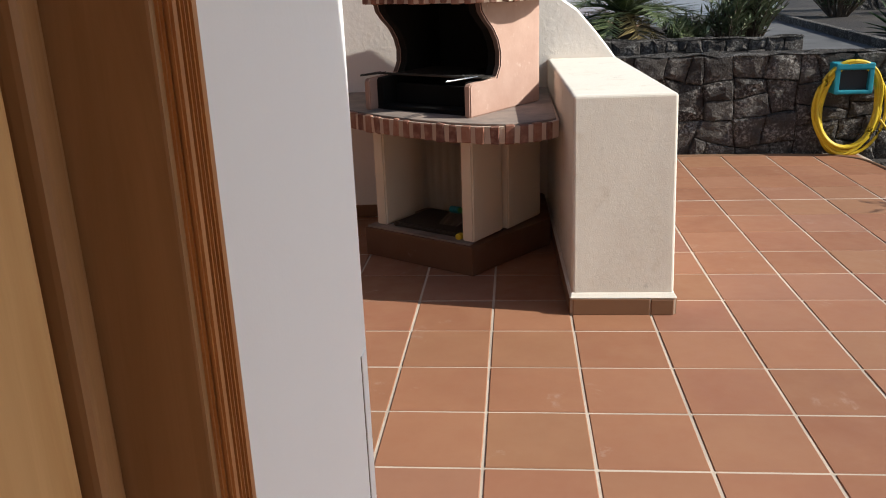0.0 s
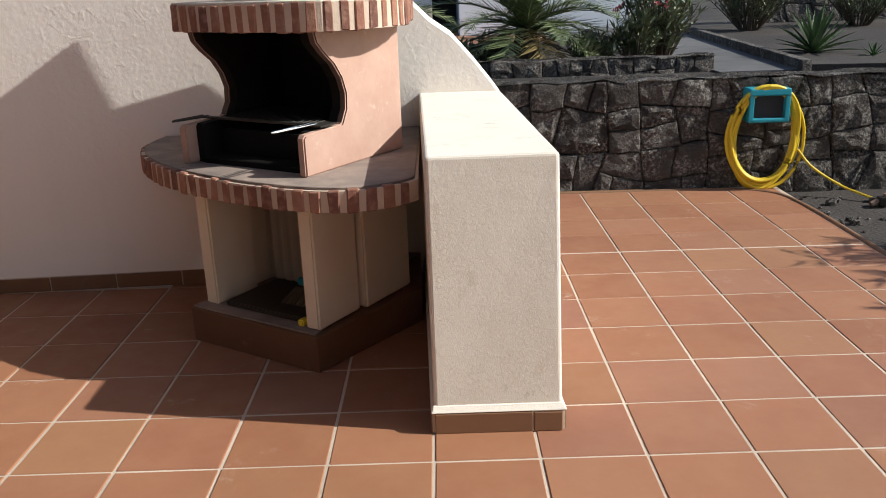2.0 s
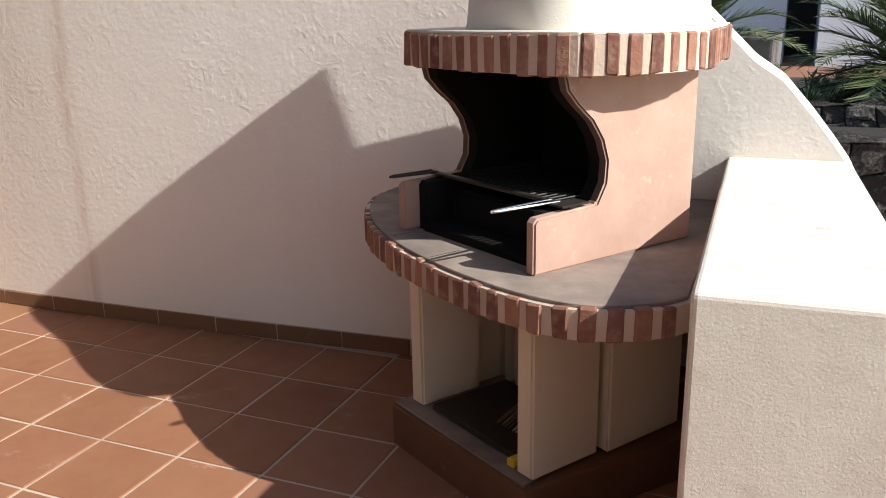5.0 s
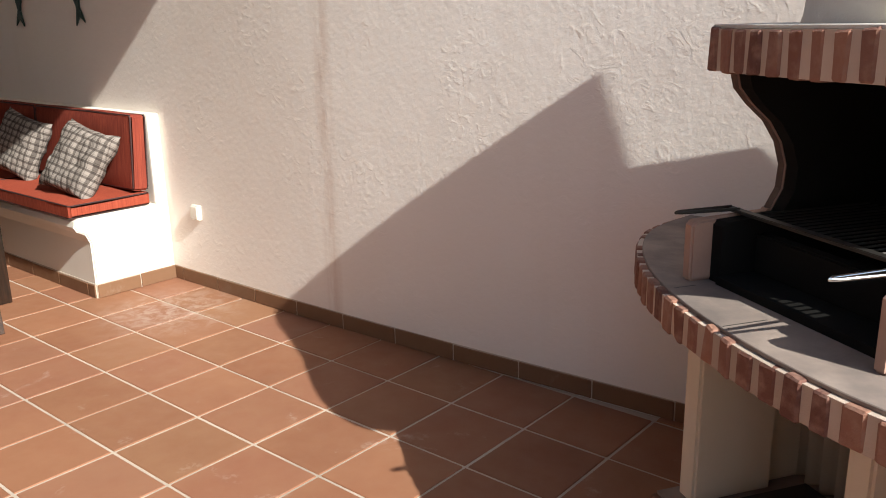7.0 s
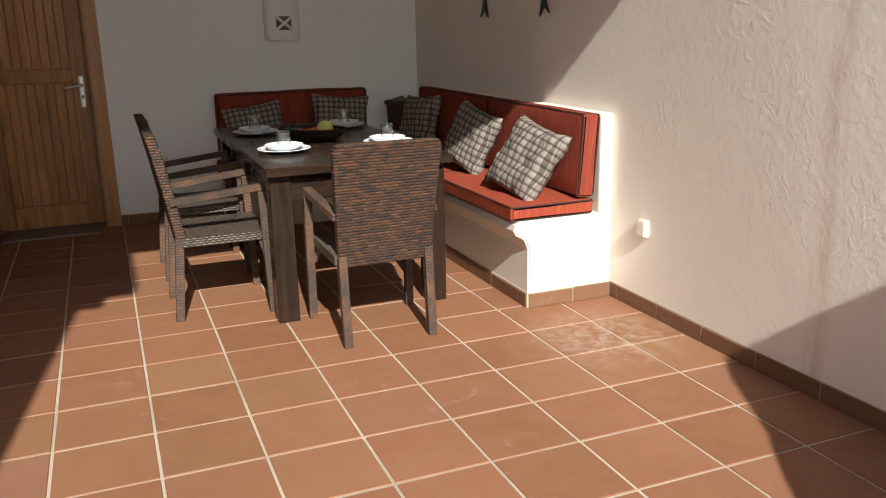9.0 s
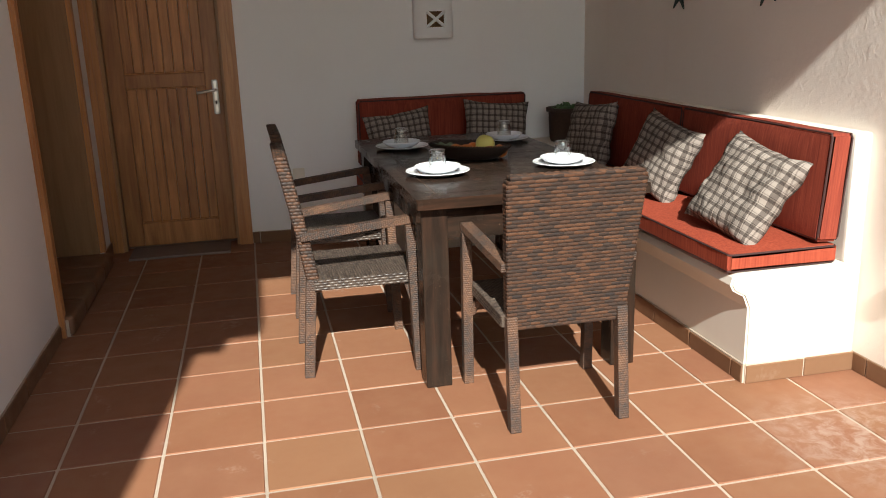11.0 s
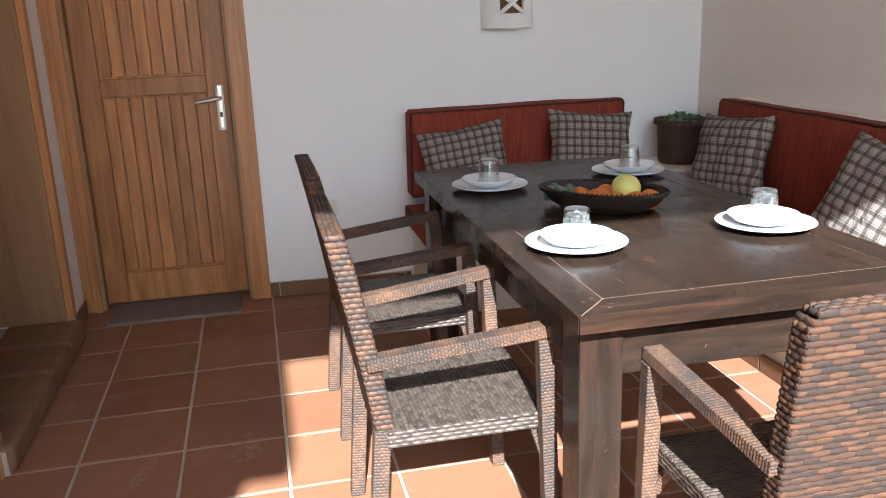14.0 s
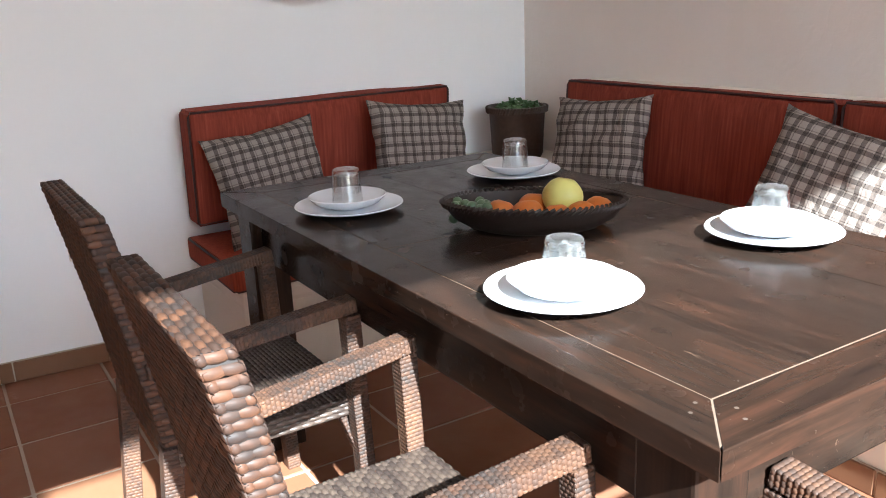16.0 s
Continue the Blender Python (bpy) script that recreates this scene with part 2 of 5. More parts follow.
def cushion_mat_flat():
    a = Mat("ribbed_rust_seat_fabric", 0.85, spec=0.15)
    p = a.coords()
    v = a.stretch(p, (60, 2.5, 60))
    g = a.noise(v, 2.0, 4, 0.6)
    a.colour(a.ramp(g, [(0.3, (0.24, 0.042, 0.024)), (0.6, (0.34, 0.068, 0.036)), (0.8, (0.42, 0.10, 0.056))]))
    a.bump(g, 0.35, 0.003)
    return a.m


M["cushion"] = cushion_mat()
M["cushion_seat"] = cushion_mat_flat()
M["piping"] = plain("dark_piping", (0.05, 0.017, 0.015), 0.7)


def plaid_mat():
    a = Mat("plaid_cotton", 0.9, spec=0.1)
    p = a.coords()
    sep = a.node("SeparateXYZ", Vector=p)

    def stripes(ax, off):
        x = a.math("ADD", a.math("MULTIPLY", sep.outputs[ax], 25.0), off)
        f = a.math("FRACT", x)
        wide = a.math("LESS_THAN", a.math("ABSOLUTE", a.math("SUBTRACT", f, 0.5)), 0.17)
        thin = a.math("LESS_THAN", a.math("ABSOLUTE", a.math("SUBTRACT", f, 0.82)), 0.035)
        return a.math("MAXIMUM", a.math("MULTIPLY", wide, 0.68), a.math("MULTIPLY", thin, 0.42))

    sx, sy = stripes("X", 0.1), stripes("Y", 0.3)
    tot = a.math("MINIMUM", a.math("ADD", sx, sy), 0.94)
    c = a.mix(tot, (0.31, 0.27, 0.24), (0.018, 0.015, 0.016))
    fib = a.noise(p, 220, 2)
    c = a.mix(a.grey(fib, 0.3, 0.7, 0, 0.3), c, (0.25, 0.19, 0.15))
    a.colour(c)
    a.bump(fib, 0.2, 0.001)
    a.bump(a.noise(a.stretch(p, (1, 0.6, 1)), 13, 3, 0.55, 1.0), 0.8, 0.02)
    return a.m


M["plaid"] = plaid_mat()
M["china"] = plain("white_glazed_china", (0.80, 0.82, 0.85), 0.12, var=0.03, bump=0)
M["steel"] = plain("brushed_steel", (0.62, 0.60, 0.57), 0.28, 1.0, var=0.2)
M["chrome"] = plain("bright_steel_rod", (0.75, 0.75, 0.75), 0.18, 1.0, var=0.1)
M["iron"] = plain("sooty_iron", (0.05, 0.045, 0.04), 0.55, 0.6)
M["soot"] = plain("sooted_firebrick", (0.012, 0.011, 0.010), 0.9, spec=0.1, scale=8)
M["white_plastic"] = plain("cream_plastic", (0.78, 0.72, 0.62), 0.4, var=0.05, bump=0)
M["pot"] = plain("brown_woven_pot", (0.075, 0.045, 0.030), 0.6, var=0.6, scale=60, bump=0.5)
M["basket"] = plain("dark_woven_basket", (0.024, 0.014, 0.010), 0.55, var=0.6, scale=60, bump=0.5)
M["orange"] = plain("orange_peel", (0.56, 0.165, 0.028), 0.45, var=0.35, scale=30, bump=0.2)
M["lemon"] = plain("yellow_melon_skin", (0.66, 0.62, 0.18), 0.42, var=0.3, scale=10)
M["grape"] = plain("green_grape_skin", (0.10, 0.16, 0.09), 0.35, var=0.4, scale=20)
M["teal"] = plain("teal_plastic", (0.02, 0.26, 0.33), 0.45, var=0.25)
M["dark_void"] = plain("dark_fill", (0.02, 0.02, 0.022), 0.6)
M["hose"] = plain("yellow_hose", (0.66, 0.46, 0.02), 0.42, var=0.25)
M["green_plastic"] = plain("green_plastic", (0.05, 0.30, 0.06), 0.45)
M["yellow_plastic"] = plain("yellow_plastic", (0.75, 0.55, 0.04), 0.45)
M["slate"] = plain("grey_slate", (0.20, 0.155, 0.13), 0.7, scale=12)
M["copper"] = plain("rusty_pipe", (0.22, 0.14, 0.10), 0.6, 0.3)


def glass_mat(name):
    a = Mat(name)
    clear = a.node("BsdfTransparent")
    clear.inputs["Color"].default_value = (0.96, 0.975, 0.975, 1)
    shine = a.node("BsdfGlossy", Roughness=0.03)
    edge = a.node("LayerWeight", Blend=0.35)
    fac = a.math("ADD", a.math("MULTIPLY", edge.outputs["Facing"], 0.5), 0.09)
    blend = a.node("MixShader", Fac=fac)
    a.t.links.new(clear.outputs[0], blend.inputs[1])
    a.t.links.new(shine.outputs[0], blend.inputs[2])
    a.t.links.new(blend.outputs[0], a.t.nodes["Material Output"].inputs["Surface"])
    return a.m


M["glass"] = glass_mat("clear_glass")


def brick_mat():
    a = Mat("rough_red_brick", 0.9, spec=0.2)
    p, r = a.world_pos(), a.rand()
    c = a.ramp(r, [(0.0, (0.15, 0.070, 0.055)), (0.35, (0.25, 0.115, 0.080)), (0.65, (0.34, 0.170, 0.115)), (1.0, (0.21, 0.105, 0.080))])
    c = a.mix(a.grey(a.noise(p, 28, 5), 0.45, 0.7, 0, 0.55), c, (0.42, 0.26, 0.19))
    a.colour(c)
    a.bump(a.noise(p, 45, 5, 0.65), 0.7, 0.008)
    return a.m


M["brick"] = brick_mat()


def pink_mat():
    a = Mat("pink_washed_concrete", 0.88, spec=0.2)
    p = a.world_pos()
    c = a.mix(a.grey(a.noise(p, 5, 6, 0.6), 0.35, 0.7), (0.40, 0.25, 0.195), (0.47, 0.31, 0.245))
    c = a.mix(a.grey(a.noise(p, 22, 4), 0.62, 0.75, 0, 0.5), c, (0.62, 0.48, 0.39))
    a.colour(c)
    a.bump(a.noise(p, 35, 5), 0.25, 0.004)
    return a.m


M["pink"] = pink_mat()
M["sooty_edge"] = plain("sooty_concrete_edge", (0.13, 0.085, 0.068), 0.92, var=0.6, scale=22, bump=0.4)


def shelf_mat():
    a = Mat("grey_stained_concrete", 0.85, spec=0.25)
    p = a.world_pos()
    c = a.mix(a.grey(a.noise(p, 6, 6, 0.6), 0.35, 0.7), (0.23, 0.18, 0.155), (0.34, 0.265, 0.22))
    c = a.mix(a.grey(a.noise(p, 2.6, 5, 0.6), 0.45, 0.62, 0, 0.65), c, (0.12, 0.10, 0.092))
    a.colour(c)
    a.bump(a.noise(p, 60, 4), 0.3, 0.004)
    return a.m


M["shelf"] = shelf_mat()


def lava_mat():
    a = Mat("black_lava_stone", 0.95, spec=0.2)
    p = a.world_pos()
    c = a.mix(a.rand(), (0.048, 0.041, 0.038), (0.10, 0.086, 0.077))
    lich = a.math("MULTIPLY", a.grey(a.noise(p, 6, 6, 0.7), 0.44, 0.60), a.grey(a.noise(p, 48, 6, 0.75), 0.47, 0.56, 0, 0.85))
    c = a.mix(lich, c, (0.31, 0.285, 0.26))
    a.colour(c)
    a.bump(a.noise(p, 20, 7, 0.75), 1.0, 0.045)
    a.bump(a.voronoi(p, 60), 0.5, 0.01)
    return a.m


M["lava"] = lava_mat()


def gravel_mat():
    a = Mat("black_volcanic_gravel", 0.95, spec=0.2)
    p = a.world_pos()
    v = a.voronoi(p, 45)
    c = a.mix(a.noise(p, 60, 3), (0.016, 0.014, 0.014), (0.062, 0.053, 0.049))
    c = a.mix(a.grey(a.noise(p, 0.8, 4), 0.45, 0.7, 0, 0.4), c, (0.10, 0.083, 0.07))
    a.colour(c)
    a.bump(v, 0.5, 0.012)
    return a.m


M["gravel"] = gravel_mat()
M["joint_dark"] = mortar_mat("dark_wall_joint", (0.035, 0.03, 0.028), 30)
M["path_grey"] = mortar_mat("grey_concrete_path", (0.12, 0.116, 0.118), 40)
M["wall_cap"] = mortar_mat("lava_wall_cap", (0.17, 0.15, 0.14), 40)
M["white_house"] = plaster("house_whitewash", (0.72, 0.74, 0.78), (0.64, 0.65, 0.68), False)
M["plinth"] = tile_mat("plinth_tile", 0.50)


def leaf_mat(name, a1, a2):
    a = Mat(name, 0.5, spec=0.3)
    a.colour(a.ramp(a.rand(True), [(0.0, a1), (1.0, a2)]))
    return a.m


M["palm"] = leaf_mat("palm_leaf", (0.045, 0.068, 0.024), (0.165, 0.185, 0.085))
M["palm_dry"] = leaf_mat("dry_palm_leaf", (0.22, 0.16, 0.06), (0.30, 0.22, 0.09))
M["oleander"] = leaf_mat("oleander_leaf", (0.06, 0.09, 0.04), (0.24, 0.255, 0.155))
M["agave"] = leaf_mat("agave_leaf", (0.07, 0.12, 0.06), (0.17, 0.21, 0.11))
M["flower"] = leaf_mat("pink_blossom", (0.55, 0.07, 0.11), (0.72, 0.16, 0.2))
M["succulent"] = leaf_mat("succulent_leaf", (0.05, 0.12, 0.04), (0.12, 0.2, 0.08))
M["fish"] = plain("verdigris_metal", (0.03, 0.06, 0.055), 0.5, 0.5, var=0.5)
M["bark"] = plain("palm_bark", (0.09, 0.062, 0.042), 0.9, bump=0.6)


# ---- building helpers ----
def mesh_ob(name, bm, mat, smooth=False):
    me = bpy.data.meshes.new(name)
    bm.normal_update()
    bm.to_mesh(me)
    bm.free()
    me.materials.append(mat)
    if smooth:
        for f in me.polygons:
            f.use_smooth = True
        me.set_sharp_from_angle(angle=radians(50))
    return new(name, me)


def part(name, bm, mat, parent, label="", smooth=False):
    ob = mesh_ob(name, bm, mat, smooth)
    ob.parent = parent
    if label:
        tagged(ob, label)
    return ob


def piece(name, me, parent, m):
    ob = new(name, me)
    ob.parent = parent
    ob.matrix_local = m
    return ob


def thing(name, label, category, m=None, group="", kind=""):
    ob = new(name)
    ob.empty_display_size = 0.1
    if m is not None:
        ob.matrix_world = m
    return tagged(ob, label, category, group, kind)


def add_box(bm, lo, hi, m=None):
    vs = [bm.verts.new((x, y, z)) for z in (lo[2], hi[2]) for y in (lo[1], hi[1]) for x in (lo[0], hi[0])]
    for q in ((0, 2, 3, 1), (4, 5, 7, 6), (0, 1, 5, 4), (2, 6, 7, 3), (0, 4, 6, 2), (1, 3, 7, 5)):
        bm.faces.new([vs[i] for i in q])
    if m is not None:
        bmesh.ops.transform(bm, matrix=m, verts=vs)
    return vs


def box(lo, hi, bevel=0.0, seg=2, m=None):
    bm = bmesh.new()
    add_box(bm, lo, hi, m)
    if bevel:
        bmesh.ops.bevel(bm, geom=bm.edges[:], offset=bevel, segments=seg, profile=0.6, affect="EDGES")
    return bm


def prism(outline, z0, z1, bevel=0.0, seg=2):
    """An upright prism on a plan outline."""
    bm = bmesh.new()
    lo = [bm.verts.new((x, y, z0)) for x, y in outline]
    hi = [bm.verts.new((x, y, z1)) for x, y in outline]
    n = len(outline)
    bm.faces.new(lo[::-1])
    bm.faces.new(hi)
    for i in range(n):
        bm.faces.new((lo[i], lo[(i + 1) % n], hi[(i + 1) % n], hi[i]))
    bmesh.ops.recalc_face_normals(bm, faces=bm.faces[:])
    if bevel:
        bmesh.ops.bevel(bm, geom=bm.edges[:], offset=bevel, segments=seg, profile=0.6, affect="EDGES")
    return bm


def lathe(profile, n=32, closed=False):
    bm = bmesh.new()
    rings = []
    for r, z in profile:
        rings.append([bm.verts.new((r * math.cos(2 * math.pi * i / n), r * math.sin(2 * math.pi * i / n), z)) for i in range(n)]
                     if r > 1e-5 else [bm.verts.new((0, 0, z))])
    pairs = list(zip(rings, rings[1:])) + ([(rings[-1], rings[0])] if closed else [])
    for a, b in pairs:
        for i in range(n):
            j = (i + 1) % n
            if len(a) == 1 and len(b) == 1:
                continue
            if len(a) == 1:
                bm.faces.new((a[0], b[j], b[i]))
            elif len(b) == 1:
                bm.faces.new((a[i], a[j], b[0]))
            else:
                bm.faces.new((a[i], a[j], b[j], b[i]))
    bmesh.ops.recalc_face_normals(bm, faces=bm.faces[:])
    return bm


def add_tube(bm, pts, r, n=8):
    pts = [Vector(p) for p in pts]
    rings = []
    for i, p in enumerate(pts):
        d = (pts[min(i + 1, len(pts) - 1)] - pts[max(i - 1, 0)]).normalized()
        side = d.cross(Vector((0, 0, 1)) if abs(d.z) < 0.9 else Vector((1, 0, 0))).normalized()
        up = side.cross(d)
        rr = r[i] if isinstance(r, (list, tuple)) else r
        rings.append([bm.verts.new(p + rr * (math.cos(2 * math.pi * k / n) * side + math.sin(2 * math.pi * k / n) * up)) for k in range(n)])
    for a, b in zip(rings, rings[1:]):
        for k in range(n):
            bm.faces.new((a[k], a[(k + 1) % n], b[(k + 1) % n], b[k]))
    bm.faces.new(rings[0][::-1])
    bm.faces.new(rings[-1])


def tube(pts, r, n=8):
    bm = bmesh.new()
    add_tube(bm, pts, r, n)
    bmesh.ops.recalc_face_normals(bm, faces=bm.faces[:])
    return bm


def smooth_line(ctrl, per=8):
    """A smooth curve through plan points."""
    out = []
    c = [Vector(p) for p in ctrl]
    for i in range(len(c) - 1):
        p0, p1, p2, p3 = c[max(i - 1, 0)], c[i], c[i + 1], c[min(i + 2, len(c) - 1)]
        for k in range(per):
            t = k / per
            out.append(0.5 * ((2 * p1) + (p2 - p0) * t + (2 * p0 - 5 * p1 + 4 * p2 - p3) * t * t + (3 * p1 - p0 - 3 * p2 + p3) * t ** 3))
    out.append(c[-1])
    return out


def structure(name, bm, mat, label, category, smooth=False):
    return tagged(mesh_ob(name, bm, mat, smooth), label, category, kind="structure")


# ---- the plan ----
P, X0, Y0 = 0.342, 0.165, 2.838          # tile pitch and one joint's place
WEST = lambda y: -7.10 - 0.053 * (4.845 - y)


def north(x):
    """The face of the slightly bowed north wall."""
    f = min(max((x + 3.4) / 4.1, 0.0), 1.0)
    return 4.845 + 0.158 * f * f * (3 - 2 * f)


HOUSE_Y, HOUSE_X, STONE_Y, EDGE_X = 1.565, -0.392, 6.62, 2.58

# north wall of the terrace, with the sloping end
bm = bmesh.new()
top = [(-7.30, 3.2), (-1.9, 3.2), (-1.85, 2.45), (-0.98, 2.45), (-0.45, 1.93), (0.022, 1.452), (0.182, 1.292), (0.284, 1.222), (0.391, 1.10), (0.47, 1.0), (0.525, 0.925), (0.56, 0.86), (0.57, 0.7)]
xs = sorted({x for x, _ in top} | {round(-7.2 + 0.1 * i, 3) for i in range(77)})
front = []
for x in xs:
    for (xa, za), (xb, zb) in zip(top, top[1:]):
        if xa <= x <= xb:
            z = za + (zb - za) * (x - xa) / (xb - xa)
            break
    y = north(x)
    col = [(bm.verts.new((x, y, 0 - 0.3)), bm.verts.new((x, y + 0.2, -0.3))), (bm.verts.new((x, y, z - 0.015)), bm.verts.new((x, y + 0.2, z - 0.015))), (bm.verts.new((x, y + 0.015, z)), bm.verts.new((x, y + 0.185, z)))]
    front.append(col)
for a, b in zip(front, front[1:]):
    for k in range(2):
        bm.faces.new((a[k][0], b[k][0], b[k + 1][0], a[k + 1][0]))
        bm.faces.new((a[k][1], a[k + 1][1], b[k + 1][1], b[k][1]))
    bm.faces.new((a[2][0], b[2][0], b[2][1], a[2][1]))
for c in (front[0], front[-1]):
    bm.faces.new((c[0][0], c[0][1], c[1][1], c[2][1], c[2][0], c[1][0]))
bmesh.ops.recalc_face_normals(bm, faces=bm.faces[:])
wall = structure("wall_north", bm, M["plaster"], "rough cream stucco terrace wall with a sloping end", "wall", True)
wall.data.set_sharp_from_angle(angle=radians(20))

# low wall beside the barbecue
bm = bmesh.new()
lo = [(0.168, 3.357), (0.604, 3.357), (0.530, 5.0), (0.122, 5.0)]
hi = [(0.165, 3.425), (0.594, 3.435), (0.523, 5.0), (0.118, 5.0)]
va = [bm.verts.new((*p, -0.02)) for p in lo]
vb = [bm.verts.new((*p, 0.94)) for p in hi]
bm.faces.new(va[::-1]), bm.faces.new(vb)
for i in range(4):
    bm.faces.new((va[i], va[(i + 1) % 4], vb[(i + 1) % 4], vb[i]))
bmesh.ops.recalc_face_normals(bm, faces=bm.faces[:])
bmesh.ops.bevel(bm, geom=[e for e in bm.edges if not all(v.co.z < 0.5 for v in e.verts)], offset=0.013, segments=3, profile=0.5, affect="EDGES")
structure("wall_low", bm, M["pillar"], "low cream rendered garden wall with a flat top", "wall")

def ring_prism(lo, hi, z0, z1):
    bm = bmesh.new()
    va = [bm.verts.new((*p, z0)) for p in lo]
    vb = [bm.verts.new((*p, z1)) for p in hi]
    bm.faces.new(va[::-1]), bm.faces.new(vb)
    for i in range(len(lo)):
        bm.faces.new((va[i], va[(i + 1) % len(lo)], vb[(i + 1) % len(lo)], vb[i]))
    bmesh.ops.recalc_face_normals(bm, faces=bm.faces[:])
    bmesh.ops.bevel(bm, geom=bm.edges[:], offset=0.003, segments=2, affect="EDGES")
    return bm


structure("trim_low_wall", ring_prism([(0.156, 3.344), (0.617, 3.344), (0.543, 5.0), (0.110, 5.0)], [(0.166, 3.364), (0.602, 3.364), (0.530, 5.0), (0.121, 5.0)], 0.0775, 0.099), M["pillar"], "flared cream plaster foot over the skirting tiles", "trim")

# west wall with the door opening, house wall with the recessed door
DOOR_Y0, DOOR_Y1, DOOR_H = 1.645, 2.405, 2.04


def west_piece(name, y0, y1, z0, z1):
    bm = prism([(WEST(y0), y0), (WEST(y1), y1), (WEST(y1) - 0.25, y1), (WEST(y0) - 0.25, y0)], z0, z1)
    return structure(name, bm, M["plaster_smooth"], "smooth white rendered wall", "wall")


west_piece("wall_west_1", DOOR_Y1, 4.9, -0.02, 3.2)
west_piece("wall_west_2", 1.35, DOOR_Y0, -0.02, 3.2)
west_piece("wall_west_3", DOOR_Y0, DOOR_Y1, DOOR_H, 3.2)

R_X0, R_X1, R_H = -6.90, -5.69, 2.12     # recess in the house wall


def house_piece(name, x0, x1, y0, z0, z1):
    return structure(name, box((x0, y0, z0), (x1, HOUSE_Y, z1)), M["plaster_smooth"], "smooth white rendered house wall", "wall")


house_piece("wall_south_1", R_X1, HOUSE_X, 1.265, -0.02, 3.42)
house_piece("wall_south_2", -7.5, R_X0, 1.265, -0.02, 3.42)
house_piece("wall_south_3", R_X0, R_X1, 1.265, R_H, 3.42)
structure("wall_recess", box((R_X0 - 0.1, 1.0, -0.02), (R_X1 + 0.1, 1.06, R_H + 0.1)), M["plaster_smooth"], "plain wall behind the recessed door", "wall")
# east side of the house: wall with a wooden door
E_Y1, E_Y0 = 0.73, -0.24
structure("wall_east_1", box((HOUSE_X - 0.3, E_Y1, -0.02), (HOUSE_X, 1.265, 3.42)), M["plaster_smooth"], "smooth white rendered house wall beside the door", "wall")
structure("wall_east_2", box((HOUSE_X - 0.3, -3.0, -0.02), (HOUSE_X, E_Y0, 3.42)), M["plaster_smooth"], "smooth white rendered house wall", "wall")
structure("wall_east_3", box((HOUSE_X - 0.3, E_Y0, 2.1), (HOUSE_X, E_Y1, 3.42)), M["plaster_smooth"], "smooth white rendered wall over the door", "wall")
structure("trim_corner", box((HOUSE_X - 0.002, 1.506, 0.0), (HOUSE_X + 0.0022, 1.556, 0.68), 0.001), M["plaster_smooth"], "raised plaster strip beside the corner", "trim")
structure("trim_crack", box((HOUSE_X - 0.002, 1.4995, 0.0), (HOUSE_X + 0.0012, 1.5045, 0.684)), M["slate"], "thin crack in the plaster beside the corner", "crack")
# eaves of the house in two steps
structure("eaves_1", box((-7.5, -3.0, 3.42), (HOUSE_X - 0.05, 1.69, 3.56), 0.01), M["plaster_smooth"], "white rendered eaves course", "eaves")
structure("eaves_2", box((-7.5, -3.0, 3.56), (HOUSE_X - 0.02, 1.83, 3.70), 0.01), M["skirting"], "terracotta roof edge", "eaves")
# unseen porch roofs: over the dining corner and along the east side
structure("ceiling_porch", box((-7.5, 1.565, 3.2), (-1.86, 5.05, 3.32)), M["porch"], "unseen porch ceiling, dulled to cut bounced light", "ceiling")
structure("ceiling_east", box((HOUSE_X, -3.0, 3.2), (4.2, 1.17, 3.32)), M["plaster_smooth"], "white rendered porch roof slab", "ceiling")
# added wall, never in view; keeps sky light out from behind
structure("wall_behind", box((HOUSE_X, -3.2, -0.02), (4.2, -3.0, 3.2)), M["plaster_smooth"], "unseen plain wall added to close the porch", "wall")

# ---- ground outside ----
structure("ground", box((-400, -400, -0.5), (400, 400, -0.16)), M["gravel"], "dark volcanic ground", "ground")
structure("garden_bed", prism([(2.64, -3), (9, -3), (9, 6.7), (2.62, 6.7)], -0.3, -0.05), M["gravel"], "bare dark garden soil", "garden bed")

# floor slab under the tiles
structure("floor", box((-7.5, -3.0, -0.2), (EDGE_X + 0.01, 6.66, -0.0035)), M["grout"], "pale grout bed between terracotta tiles", "floor")


# skirting tiles
def skirting(name, a, b, h=0.075, proud=0.012, step=0.334, start=0.0):
    a, b = Vector((*a, 0)), Vector((*b, 0))
    d = (b - a).normalized()
    nrm = Vector((d.y, -d.x, 0))
    L = (b - a).length
    root = thing(name, "brown glazed terracotta skirting tiles", "skirting", kind="structure")
    s = start - step if start else 0.0
    while s < L:
        s0, s1 = max(s, 0) + 0.002, min(s + step, L) - 0.003
        if s1 - s0 > 0.02:
            n = s1 - s0
            bm = box((0, 0, 0), (n, proud, h + random.uniform(-0.003, 0.003)), 0.003, 1)
            o = part("tile", bm, M["skirting"], root)
            base = a + d * s0
            o.matrix_local = Matrix(((d.x, nrm.x, 0, base.x), (d.y, nrm.y, 0, base.y), (0, 0, 1, 0.0), (0, 0, 0, 1)))
        s += step
    bm = bmesh.new()
    vs = [a, b, b + nrm * (proud - 0.005), a + nrm * (proud - 0.005)]
    lo = [bm.verts.new(v) for v in vs]
    hi = [bm.verts.new(v + Vector((0, 0, h + 0.004))) for v in vs]
    bm.faces.new(lo), bm.faces.new(hi)
    for i in range(4):
        bm.faces.new((lo[i], lo[(i + 1) % 4], hi[(i + 1) % 4], hi[i]))
    bmesh.ops.recalc_face_normals(bm, faces=bm.faces[:])
    part("joint", bm, M["grout"], root, "pale grout line")
    return root


